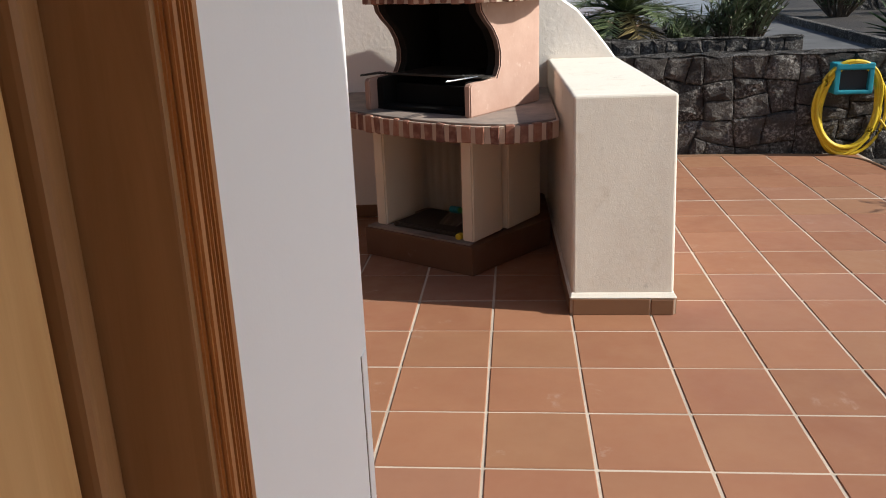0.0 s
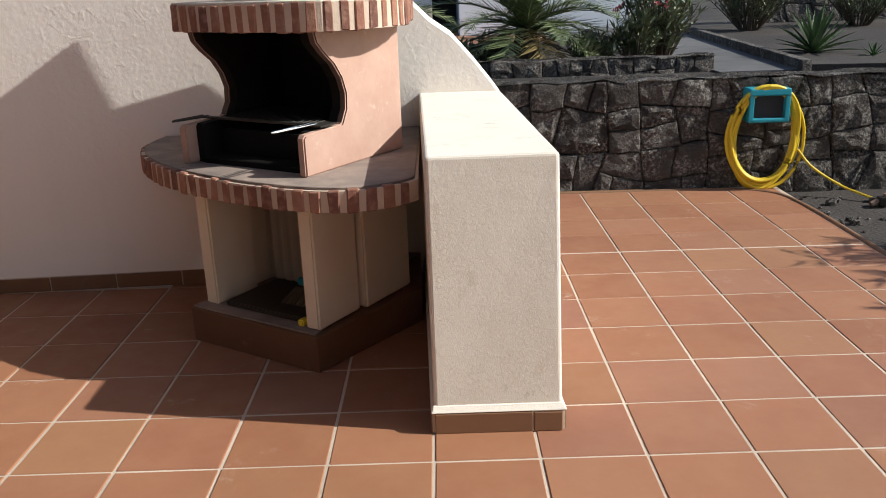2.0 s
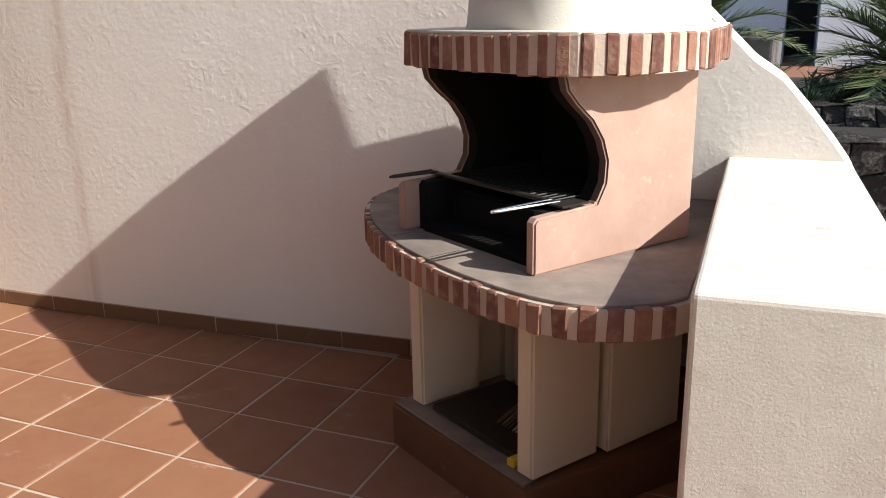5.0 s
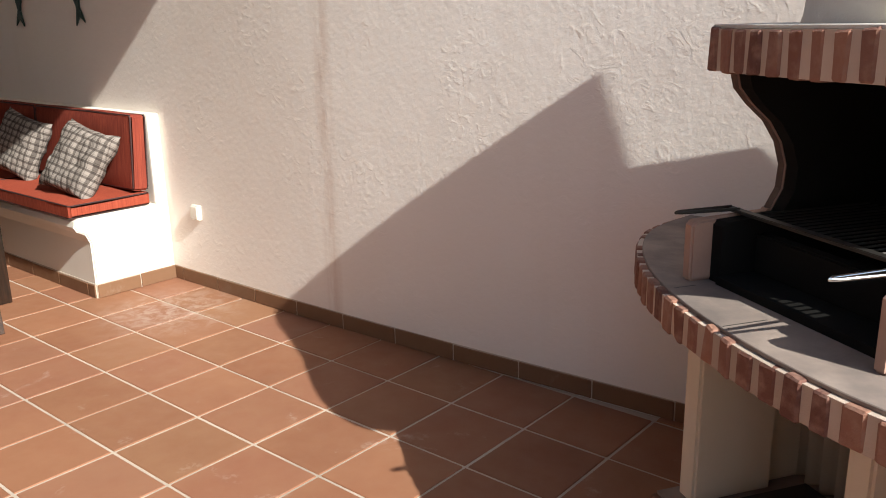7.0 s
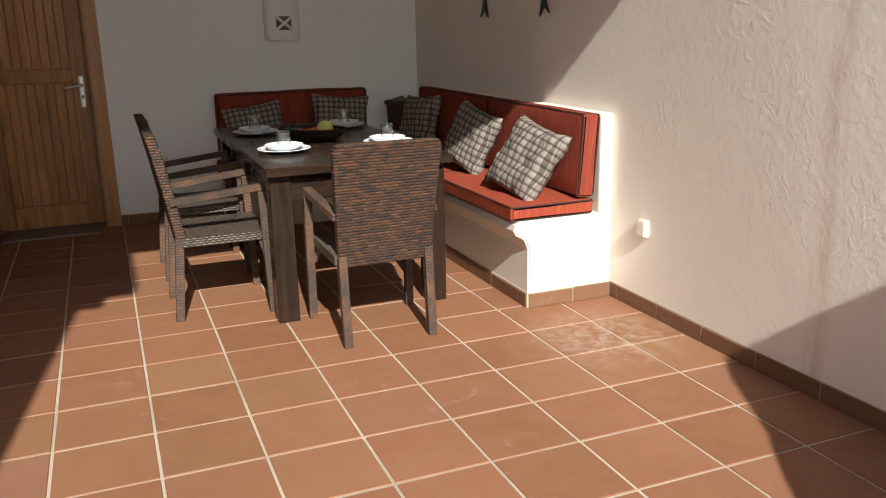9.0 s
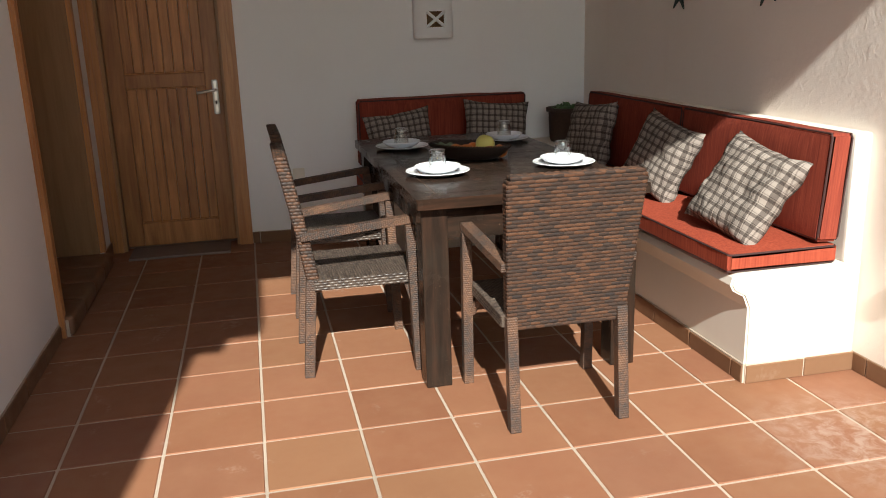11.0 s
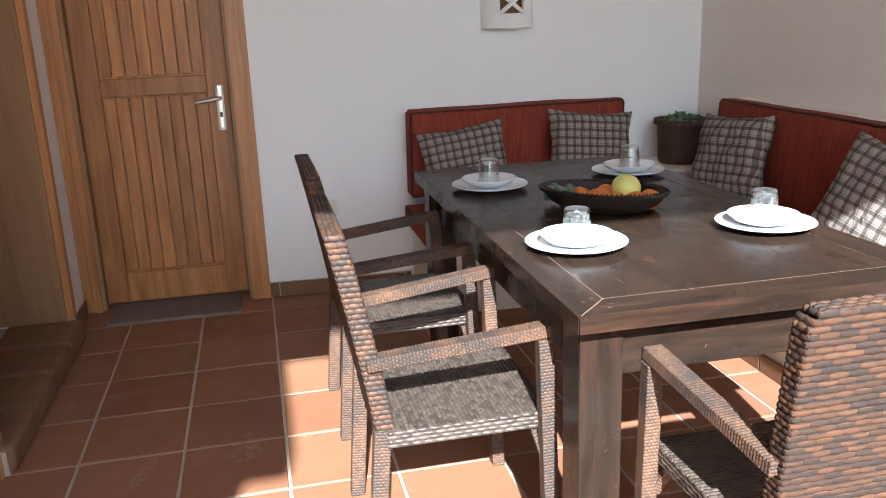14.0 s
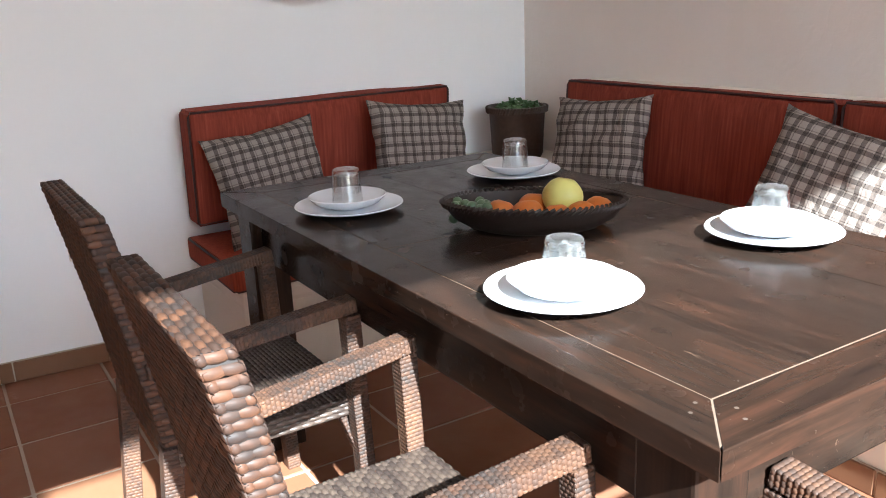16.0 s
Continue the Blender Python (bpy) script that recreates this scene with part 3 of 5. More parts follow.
knots = [-4.24, -4.15] + [-4.15 + 0.334 * i for i in range(1, 13)]
for xa, xb in zip(knots, knots[1:]):
    skirting("skirting_north", (xa, north(xa)), (xb, north(xb)), proud=0.0065, step=0.4)
skirting("skirting_west", (WEST(2.49), 2.49), (WEST(3.24), 3.24), start=0.05)
skirting("skirting_house", (HOUSE_X, HOUSE_Y), (R_X1 + 0.09, HOUSE_Y), start=0.2)
skirting("skirting_nib", (R_X0 - 0.09, HOUSE_Y), (-7.27, HOUSE_Y))
skirting("skirting_low", (0.168, 3.357), (0.604, 3.357), start=0.335)
skirting("skirting_low_2", (0.604, 3.357), (0.53, 5.0))
skirting("skirting_low_3", (0.122, 5.0), (0.168, 3.357))
skirting("skirting_bench", (-6.6, 4.357), (-4.24, 4.357), start=0.28)
skirting("skirting_bench_2", (-4.24, 4.357), (-4.24, 4.845), start=0.26)
skirting("skirting_east", (HOUSE_X, 0.82), (HOUSE_X, HOUSE_Y))


# ---- doors ----
def casing(parent, lo, hi, axis, name="casing"):
    """A moulded wooden casing board, ribbed along its length."""
    bm = bmesh.new()
    add_box(bm, lo, hi)
    w = hi[axis] - lo[axis]
    d = 1 - axis
    out = 0.012
    for k, (a, b) in enumerate(((0.05, 0.32), (0.42, 0.55), (0.66, 0.97))):
        l2, h2 = list(lo), list(hi)
        l2[axis], h2[axis] = lo[axis] + w * a, lo[axis] + w * b
        if d == 0:
            l2[0], h2[0] = hi[0], hi[0] + out * (0.7 + 0.2 * k)
        else:
            l2[1], h2[1] = hi[1], hi[1] + out * (0.7 + 0.2 * k)
        add_box(bm, l2, h2)
    bmesh.ops.bevel(bm, geom=bm.edges[:], offset=0.003, segments=2, affect="EDGES")
    return part(name, bm, M["frame_wood"], parent)


def plank_door(name, width, height, label, wood_mat, m):
    """A framed plank door; local x across, y out of its face, z up."""
    root = thing(name, label, "door", m, kind="structure")
    st = 0.105
    part("stile", box((0, -0.02, 0), (st, 0.02, height), 0.004), wood_mat, root)
    part("stile", box((width - st, -0.02, 0), (width, 0.02, height), 0.004), wood_mat, root)
    rails = ((0.0, 0.155), (1.05, 1.135), (height - 0.12, height))
    for a, b in rails:
        part("rail", box((st, -0.02, a), (width - st, 0.019, b), 0.004), wood_mat, root)
    for (_, z0), (z1, _) in zip(rails, rails[1:]):
        for k in range(8):
            w = (width - 2 * st) / 8
            part("plank", box((st + k * w + 0.0012, -0.01, z0), (st + (k + 1) * w - 0.0012, 0.009, z1), 0.003, 1), wood_mat, root)
        for a, b in ((z0, z0 + 0.012), (z1 - 0.012, z1)):
            part("bead", box((st, 0.009, a), (width - st, 0.016, b), 0.003, 1), wood_mat, root)
    return root


dx = -7.335
fr = thing("door_frame", "moulded varnished wooden door frame", "door frame", kind="structure")
for y0, y1 in ((DOOR_Y0 - 0.085, DOOR_Y0 + 0.005), (DOOR_Y1 - 0.005, DOOR_Y1 + 0.085)):
    xw = WEST((y0 + y1) / 2)
    casing(fr, (xw - 0.01, y0, 0), (xw + 0.018, y1, DOOR_H + 0.085), 1)
casing(fr, (WEST(2) - 0.01, DOOR_Y0 - 0.085, DOOR_H), (WEST(2) + 0.016, DOOR_Y1 + 0.085, DOOR_H + 0.085), 1, "head")
part("jamb", box((dx - 0.06, DOOR_Y0, 0), (WEST(DOOR_Y0) + 0.004, DOOR_Y0 + 0.022, DOOR_H), 0.002), M["jamb_wood"], fr)
part("jamb", box((dx - 0.06, DOOR_Y1 - 0.022, 0), (WEST(DOOR_Y1) + 0.004, DOOR_Y1, DOOR_H), 0.002), M["jamb_wood"], fr)
part("jamb", box((dx - 0.06, DOOR_Y0, DOOR_H - 0.022), (WEST(2) + 0.004, DOOR_Y1, DOOR_H), 0.002), M["jamb_wood"], fr)
door1 = plank_door("door_1", DOOR_Y1 - DOOR_Y0 - 0.05, DOOR_H - 0.05, "closed varnished wooden plank door with a steel lever handle", M["door_wood"],
                   pose(dx, DOOR_Y1 - 0.025, 0.02, 0, 0, -90))
hd = part("handle_plate", box((0.028, 0.02, 0.86), (0.066, 0.028, 1.085), 0.012, 3), M["steel"], door1, "worn steel lock plate")
part("lever", tube(smooth_line([(0.047, 0.026, 1.02), (0.047, 0.07, 1.02), (0.075, 0.075, 1.018), (0.165, 0.07, 1.005)], 6), 0.009), M["steel"], hd, "steel lever handle", True)
part("keyhole", box((0.041, 0.026, 0.925), (0.053, 0.034, 0.95), 0.004), M["iron"], hd)
tagged(mesh_ob("door_step", box((-7.33, 1.70, -0.004), (-7.02, 2.34, 0.012), 0.004), M["slate"]), "worn grey slate door step", "step", kind="structure")
structure("wall_behind_door", box((-7.7, 1.3, -0.02), (-7.56, 2.8, 2.6)), M["plaster_smooth"], "plain wall behind the door", "wall")

# recessed doorway in the house wall
fr = thing("door_frame", "wood-lined doorway with moulded casing", "door frame", kind="structure")
for x0, x1 in ((R_X0 - 0.075, R_X0 + 0.01), (R_X1 - 0.01, R_X1 + 0.075)):
    casing(fr, (x0, HOUSE_Y - 0.01, 0.0 if x0 > R_X0 else 0.10), (x1, HOUSE_Y + 0.012, R_H + 0.075), 0)
part("jamb", box((R_X0, 1.06, 0.1), (R_X0 + 0.03, HOUSE_Y - 0.004, R_H), 0.003), M["jamb_wood"], fr)
part("jamb", box((R_X1 - 0.03, 1.06, 0.1), (R_X1, HOUSE_Y - 0.004, R_H), 0.003), M["jamb_wood"], fr)
plank_door("door_2", R_X1 - R_X0 - 0.06, R_H - 0.12, "closed brown wooden door in a deep recess", M["door_wood"], pose(R_X1 - 0.03, 1.12, 0.11, 0, 0, 180))
st = thing("doorstep", "brown terracotta doorstep with rounded nosing", "step", kind="structure")
part("riser", box((R_X0 + 0.002, 1.06, -0.004), (R_X1 + 0.05, 1.605, 0.085)), M["grout"], st)
for k in range(4):
    w = (R_X1 + 0.05 - R_X0) / 4
    part("tile", box((R_X0 + k * w + 0.004, 1.3, 0.004), (R_X0 + (k + 1) * w - 0.004, 1.63, 0.10), 0.028, 4), M["skirting"], st, smooth=True)

# door in the east side, standing open inwards
fr = thing("door_frame", "moulded varnished wooden door frame", "door frame", kind="structure")
for y0, y1 in ((E_Y1 - 0.02, E_Y1 + 0.037), (E_Y0 - 0.037, E_Y0 + 0.02)):
    casing(fr, (HOUSE_X - 0.004, y0, 0), (HOUSE_X + 0.008, y1, 2.14), 1)
part("jamb", box((HOUSE_X - 0.22, E_Y1 - 0.03, 0), (HOUSE_X + 0.002, E_Y1, 2.1), 0.004), M["jamb_wood"], fr)
part("jamb", box((HOUSE_X - 0.22, E_Y0, 0), (HOUSE_X + 0.002, E_Y0 + 0.03, 2.1), 0.004), M["jamb_wood"], fr)
d3 = thing("door_3", "pale varnished wooden door set back in its frame", "door", kind="structure")
part("leaf", box((HOUSE_X - 0.17, E_Y0 + 0.03, 0.01), (HOUSE_X - 0.125, E_Y1 - 0.03, 2.09), 0.006), M["jamb_wood"], d3)
part("stile", box((HOUSE_X - 0.13, E_Y1 - 0.075, 0.01), (HOUSE_X - 0.095, E_Y1 - 0.032, 2.09), 0.012, 3), M["jamb_wood"], d3)
part("panel", box((HOUSE_X - 0.13, E_Y0 + 0.05, 0.01), (HOUSE_X - 0.10, E_Y1 - 0.10, 2.09), 0.014, 3), M["pale_wood"], d3)


# ---- benches ----
seat_n = thing("masonry_bench", "whitewashed masonry bench along the wall with a rounded lip", "bench")
prof = [(4.357, 0.0), (4.357, 0.31), (4.335, 0.36), (4.29, 0.385), (4.277, 0.41), (4.285, 0.44), (4.305, 0.455), (4.845, 0.455), (4.845, 0.0)]
bm = bmesh.new()
a = [bm.verts.new((-7.0, y, z)) for y, z in prof]
b = [bm.verts.new((-4.24, y, z)) for y, z in prof]
bm.faces.new(a), bm.faces.new(b[::-1])
for i in range(len(prof)):
    bm.faces.new((a[i], b[i], b[(i + 1) % len(prof)], a[(i + 1) % len(prof)]))
bmesh.ops.recalc_face_normals(bm, faces=bm.faces[:])
bmesh.ops.bevel(bm, geom=[e for e in bm.edges if all(v.co.x > -4.3 for v in e.verts)], offset=0.008, segments=2, affect="EDGES")
part("seat", bm, M["bench_white"], seat_n)
part("back", box((-6.6, 4.768, 0.45), (-4.24, 4.846, 0.965), 0.02, 3), M["bench_white"], seat_n)
seat_w = thing("masonry_bench", "whitewashed masonry bench against the end wall", "bench")
part("base", prism([(-7.17, 3.25), (-6.64, 3.25), (-6.64, 4.355), (-7.12, 4.355)], 0, 0.29, 0.01), M["bench_white"], seat_w)
part("seat", prism([(-7.17, 3.24), (-6.61, 3.24), (-6.61, 4.355), (-7.12, 4.355)], 0.29, 0.36, 0.02), M["bench_white"], seat_w)
tagged(mesh_ob("corner_block", box((-7.12, 4.40, 0.455), (-6.68, 4.845, 0.62), 0.02, 3), M["bench_white"]), "white rendered corner block between the benches", "block")


def cushion(name, label, size, m, mat, group):
    """A boxed cushion; local x long, y thick, z high; piped along both faces."""
    sx, sy, sz = size
    root = thing(name, label, "cushion", m, group)
    bm = bmesh.new()
    add_box(bm, (0, 0, 0), size)
    bmesh.ops.subdivide_edges(bm, edges=bm.edges[:], cuts=9, use_grid_fill=True)
    for v in bm.verts:
        x, y, z = v.co
        ex = min(x, sx - x) / sx * 2
        ez = min(z, sz - z) / sz * 2
        ey = min(y, sy - y) / sy * 2
        bul = 0.010 * (1 - (1 - min(ex * 2.2, 1)) ** 2) * (1 - (1 - min(ez * 2.2, 1)) ** 2)
        n = noise.noise(Vector((x * 5, z * 5, y * 5 + sx))) * 0.004
        if y < 1e-5:
            v.co.y -= bul + n
        elif y > sy - 1e-5:
            v.co.y += bul + n
        if z > sz - 1e-5:
            v.co.z += n * 1.5
    bmesh.ops.bevel(bm, geom=[e for e in bm.edges if e.calc_face_angle(0) > 0.8], offset=0.012, segments=3, affect="EDGES")
    part("cover", bm, mat, root, smooth=True)
    for y in (0.004, sy - 0.004):
        loop = [(0.01, y, 0.01), (sx - 0.01, y, 0.01), (sx - 0.004, y, 0.02), (sx - 0.004, y, sz - 0.02), (sx - 0.012, y, sz - 0.006), (0.012, y, sz - 0.006), (0.004, y, sz - 0.02), (0.004, y, 0.02), (0.01, y, 0.01)]
        part("piping", tube(loop, 0.0045, 6), M["piping"], root, "black piped edge", True)
    return root


BC, SC = "rust red back cushions", "rust red seat cushions"
lean = 4.0
for x0, x1 in ((-6.60, -5.40), (-5.385, -4.255)):
    cushion("back_cushion", "ribbed rust red back cushion with black piping, leaning on the wall", (x1 - x0, 0.095, 0.425), pose(x0, 4.645, 0.546, -lean, 0, 0), M["cushion"], BC)
cushion("back_cushion", "ribbed rust red back cushion with black piping, leaning on the wall", (1.17, 0.095, 0.44), pose(-7.04, 3.235, 0.505, 0, 0, 93) @ pose(0, 0, 0, lean, 0, 0), M["cushion"], BC)
for x0, x1 in ((-6.66, -5.40), (-5.39, -4.25)):
    cushion("seat_cushion", "ribbed rust red seat cushion with black piping", (x1 - x0, 0.072, 0.475), pose(x0, 4.74, 0.458, 90, 0, 0), M["cushion_seat"], SC)
cushion("seat_cushion", "ribbed rust red seat cushion with black piping", (1.14, 0.085, 0.56), pose(-7.16, 3.215, 0.362, 0, 0, 90) @ pose(0, -0.56, 0, 0, 0, 0) @ pose(0, 0.56, 0, 90, 0, 0), M["cushion_seat"], SC)


def pillow(label, m, w=0.42, h=0.40, t=0.13, seed=0):
    """A scatter pillow; local x and y across its face, z out of it."""
    bm = bmesh.new()
    n = 20
    grid = {}
    for side in (1, -1):
        for i in range(n + 1):
            for j in range(n + 1):
                u, v = i / n * 2 - 1, j / n * 2 - 1
                edge = i in (0, n) or j in (0, n)
                if edge and side == -1:
                    grid[side, i, j] = grid[1, i, j]
                    continue
                pin = 1 - 0.10 * (1 - u * u) * abs(v) ** 2.2
                pin2 = 1 - 0.10 * (1 - v * v) * abs(u) ** 2.2
                z = side * t / 2 * ((1 - u ** 4) * (1 - v ** 4)) ** 0.42
                z += 0.020 * noise.noise(Vector((u * 2.2 + seed, v * 2.2, side * 3 + seed))) + 0.011 * noise.noise(Vector((u * 5, v * 5 + seed, side)))
                grid[side, i, j] = bm.verts.new((u * w / 2 * pin2 + 0.006 * noise.noise(Vector((u * 3, v * 3, seed))), v * h / 2 * pin + 0.006 * noise.noise(Vector((v * 3, u * 3, seed + 9))), z if not edge else 0.004 * noise.noise(Vector((u * 4, v * 4, seed)))))
        for i in range(n):
            for j in range(n):
                q = [grid[side, i, j], grid[side, i + 1, j], grid[side, i + 1, j + 1], grid[side, i, j + 1]]
                bm.faces.new(q if side == 1 else q[::-1])
    ob = mesh_ob("pillow", bm, M["plaid"], True)
    ob.matrix_world = m
    return tagged(ob, label, "pillow", "plaid pillows on the bench")


PL = "beige and black plaid cotton pillow leaning on a red cushion"
pillow(PL, pose(-6.26, 4.54, 0.74, 74, 0, 12) @ pose(0, 0, 0, 0, 0, 4), seed=1)
pillow(PL, pose(-5.31, 4.52, 0.735, 70, 0, 14) @ pose(0, 0, 0, 0, 0, -14), seed=2)
pillow("beige and black plaid cotton pillow, tilted on a red seat", pose(-4.52, 4.49, 0.715, 60, 0, 16) @ pose(0, 0, 0, 0, 0, -14), 0.42, 0.42, 0.14, seed=3)
pillow(PL, pose(-6.88, 3.49, 0.675, 74, 0, 90) @ pose(0, 0, 0, 0, 0, 7), 0.45, 0.42, seed=4)
pillow(PL, pose(-6.87, 4.13, 0.72, 74, 0, 88) @ pose(0, 0, 0, 0, 0, -5), 0.45, 0.40, seed=5)

# ---- plant pot in the corner ----
pot = thing("plant_pot", "dark woven basket pot with a small green succulent", "plant pot", pose(-6.88, 4.63, 0.62))
part("basket", lathe([(0.0, 0.0), (0.104, 0.0), (0.112, 0.02), (0.116, 0.1), (0.121, 0.195), (0.127, 0.2), (0.13, 0.212), (0.127, 0.225), (0.117, 0.226), (0.112, 0.2), (0.11, 0.17), (0.0, 0.17)], 40), M["pot"], pot, smooth=True)
bm = bmesh.new()
for k in range(60):
    a = 2 * math.pi * k / 60
    z = 0.213
    add_tube(bm, [(0.131 * math.cos(a), 0.131 * math.sin(a), z - 0.012), (0.133 * math.cos(a + 0.08), 0.133 * math.sin(a + 0.08), z + 0.012)], 0.005, 5)
part("rim", bm, M["pot"], pot, "braided rim")
bm = bmesh.new()
for k in range(140):
    a, r = random.uniform(0, 6.28), 0.102 * math.sqrt(random.random())
    c = Vector((r * math.cos(a), r * math.sin(a), 0.18 + random.uniform(0, 0.075) * (1 - (r / 0.16) ** 2)))
    rot = Euler((random.uniform(-1, 1), random.uniform(-1, 1), a)).to_matrix().to_4x4()
    vs = [bm.verts.new((Matrix.Translation(c) @ rot) @ Vector(p)) for p in ((0, -0.02, 0), (0.012, 0, 0.004), (0, 0.02, 0), (-0.012, 0, 0.004), (0, 0, 0.012))]
    for i in range(4):
        bm.faces.new((vs[i], vs[(i + 1) % 4], vs[4]))
    bm.faces.new((vs[3], vs[2], vs[1], vs[0]))
part("plant", bm, M["succulent"], pot, "small green succulent leaves")

# ---- dining table ----
TX0, TX1, TY0, TY1, TZ = -6.31, -4.497, 3.118, 4.06, 0.782
table = thing("dining_table", "dark brown worn wooden dining table with thick square legs", "table", pose(0, 0, 0))
F = 0.095
th = 0.042


def board(outline, mat, z1=TZ, z0=TZ - th, bev=0.0012, name="board"):
    return part(name, prism(outline, z0, z1, bev, 1), mat, table)


g = 0.0014
board([(TX0, TY0), (TX1, TY0), (TX1 - F, TY0 + F - g), (TX0 + F, TY0 + F - g)], M["table_x"], name="frame_board")
board([(TX1, TY1), (TX0, TY1), (TX0 + F, TY1 - F + g), (TX1 - F, TY1 - F + g)], M["table_x"], name="frame_board")
board([(TX1, TY0 + g * 2), (TX1, TY1 - g * 2), (TX1 - F + g, TY1 - F), (TX1 - F + g, TY0 + F)], M["table_y"], name="frame_board")
board([(TX0, TY1 - g * 2), (TX0, TY0 + g * 2), (TX0 + F - g, TY0 + F), (TX0 + F - g, TY1 - F)], M["table_y"], name="frame_board")
mid = (TX0 + TX1) / 2
board([(mid - 0.07, TY0 + F), (mid + 0.07, TY0 + F), (mid + 0.07, TY1 - F), (mid - 0.07, TY1 - F)], M["table_y"], TZ - 0.0005, name="cross_board")
for xa, xb in ((TX0 + F, mid - 0.07), (mid + 0.07, TX1 - F)):
    n = 4
    for k in range(n):
        ya = TY0 + F + (TY1 - TY0 - 2 * F) * k / n
        yb = TY0 + F + (TY1 - TY0 - 2 * F) * (k + 1) / n
        board([(xa + g, ya + 0.0001), (xb - g, ya + 0.0001), (xb - g, yb - 0.0001), (xa + g, yb - 0.0001)], M["table_x"], TZ - random.uniform(0, 0.0003), bev=0.0003, name="plank")
part("seam", box((TX0 + 0.01, TY0 + 0.01, TZ - th + 0.004), (TX1 - 0.01, TY1 - 0.01, TZ - 0.0008)), M["table_seam"], table, "pale worn filler in the joints")
for y in (TY0 + 0.055, TY1 - 0.085):
    part("apron", box((TX0 + 0.1, y, 0.605), (TX1 - 0.1, y + 0.03, TZ - th), 0.003), M["table_x"], table)
for x in (TX0 + 0.07, TX1 - 0.10):
    part("apron", box((x, TY0 + 0.1, 0.605), (x + 0.03, TY1 - 0.1, TZ - th), 0.003), M["table_y"], table)
for x in (TX0 + 0.06, TX1 - 0.16):
    for y in (TY0 + 0.025, TY1 - 0.13):
        part("leg", box((x, y, 0), (x + 0.105, y + 0.105, TZ - th), 0.006, 2), M["table_z"], table)

# pegs at the mitred corners
for sx, sy, cx, cy in ((-1, 1, TX1, TY0), (-1, -1, TX1, TY1)):
    for px, py in ((0.035, 0.085), (0.06, 0.10), (0.085, 0.045), (0.10, 0.07)):
        bm = lathe([(0.0, 0.0), (0.0032, 0.0), (0.0032, 0.0061), (0.0, 0.0063)], 10)
        o = part("peg", bm, M["peg"], table, "pale round wooden peg")
        o.location = (cx + sx * px, cy + sy * py, TZ - 0.006)

# ---- place settings and fruit ----
plate_pts = [(0, 0.004), (0.085, 0.004), (0.10, 0.007), (0.142, 0.017), (0.146, 0.020), (0.144, 0.022), (0.10, 0.012), (0.085, 0.010), (0, 0.009)]
bowl_pts = [(0, 0.0), (0.05, 0.0), (0.055, 0.004), (0.084, 0.012), (0.101, 0.027), (0.104, 0.030), (0.101, 0.032), (0.082, 0.017), (0.05, 0.009), (0, 0.009)]


plate_pts = [(r * 0.955, z) for r, z in plate_pts]
bowl_pts = [(r * 0.97, z) for r, z in bowl_pts]


def setting(x, y):
    a = mesh_ob("plate", lathe(plate_pts, 48), M["china"], True)
    a.location = (x, y, TZ)
    tagged(a, "white china dinner plate on the table", "plate", "place settings")
    b = mesh_ob("bowl", lathe(bowl_pts, 48), M["china"], True)
    b.location = (x + random.uniform(-0.006, 0.006), y + random.uniform(-0.006, 0.006), TZ + 0.0105)
    tagged(b, "shallow white china bowl on a plate", "bowl", "place settings")
    c = mesh_ob("glass", lathe([(0.0395, 0), (0.0395, 0.004), (0.0365, 0.062), (0.0355, 0.070), (0.0350, 0.083), (0.0325, 0.088), (0.028, 0.0895), (0.015, 0.0885), (0, 0.088), (0.012, 0.0725), (0.026, 0.071), (0.0325, 0.0735), (0.0335, 0.068), (0.0372, 0.003), (0.0385, 0.0)], 40), M["glass"], True)
    c.location = (b.location.x, b.location.y, TZ + 0.0205)
    c.visible_shadow = False
    tagged(c, "clear drinking glass turned upside down in a bowl", "glass", "place settings")


for x, y in ((-5.006, 3.314), (-5.845, 3.31), (-5.915, 3.888), (-5.017, 3.895)):
    setting(x, y)

fb = thing("fruit_basket", "oval dark woven basket bowl with a braided rim", "basket", pose(-5.405, 3.562, TZ, 0, 0, 49))
A, B = 0.208, 0.118
bm = lathe([(0, 0.0), (0.6, 0.0), (0.7, 0.006), (0.88, 0.028), (0.99, 0.058), (1.0, 0.062), (0.97, 0.063), (0.85, 0.034), (0.66, 0.014), (0, 0.012)], 56)
for v in bm.verts:
    v.co.x *= A
    v.co.y *= B
part("bowl", bm, M["basket"], fb, smooth=True)
bm = bmesh.new()
for k in range(84):
    a = 2 * math.pi * k / 84
    a2 = a + 0.11
    add_tube(bm, [(A * 0.985 * math.cos(a), B * 0.985 * math.sin(a), 0.056), (A * 1.015 * math.cos((a + a2) / 2), B * 1.015 * math.sin((a + a2) / 2), 0.065), (A * 0.97 * math.cos(a2), B * 0.97 * math.sin(a2), 0.069)], 0.0045, 5)
part("rim", bm, M["basket"], fb, "braided dark wicker rim")


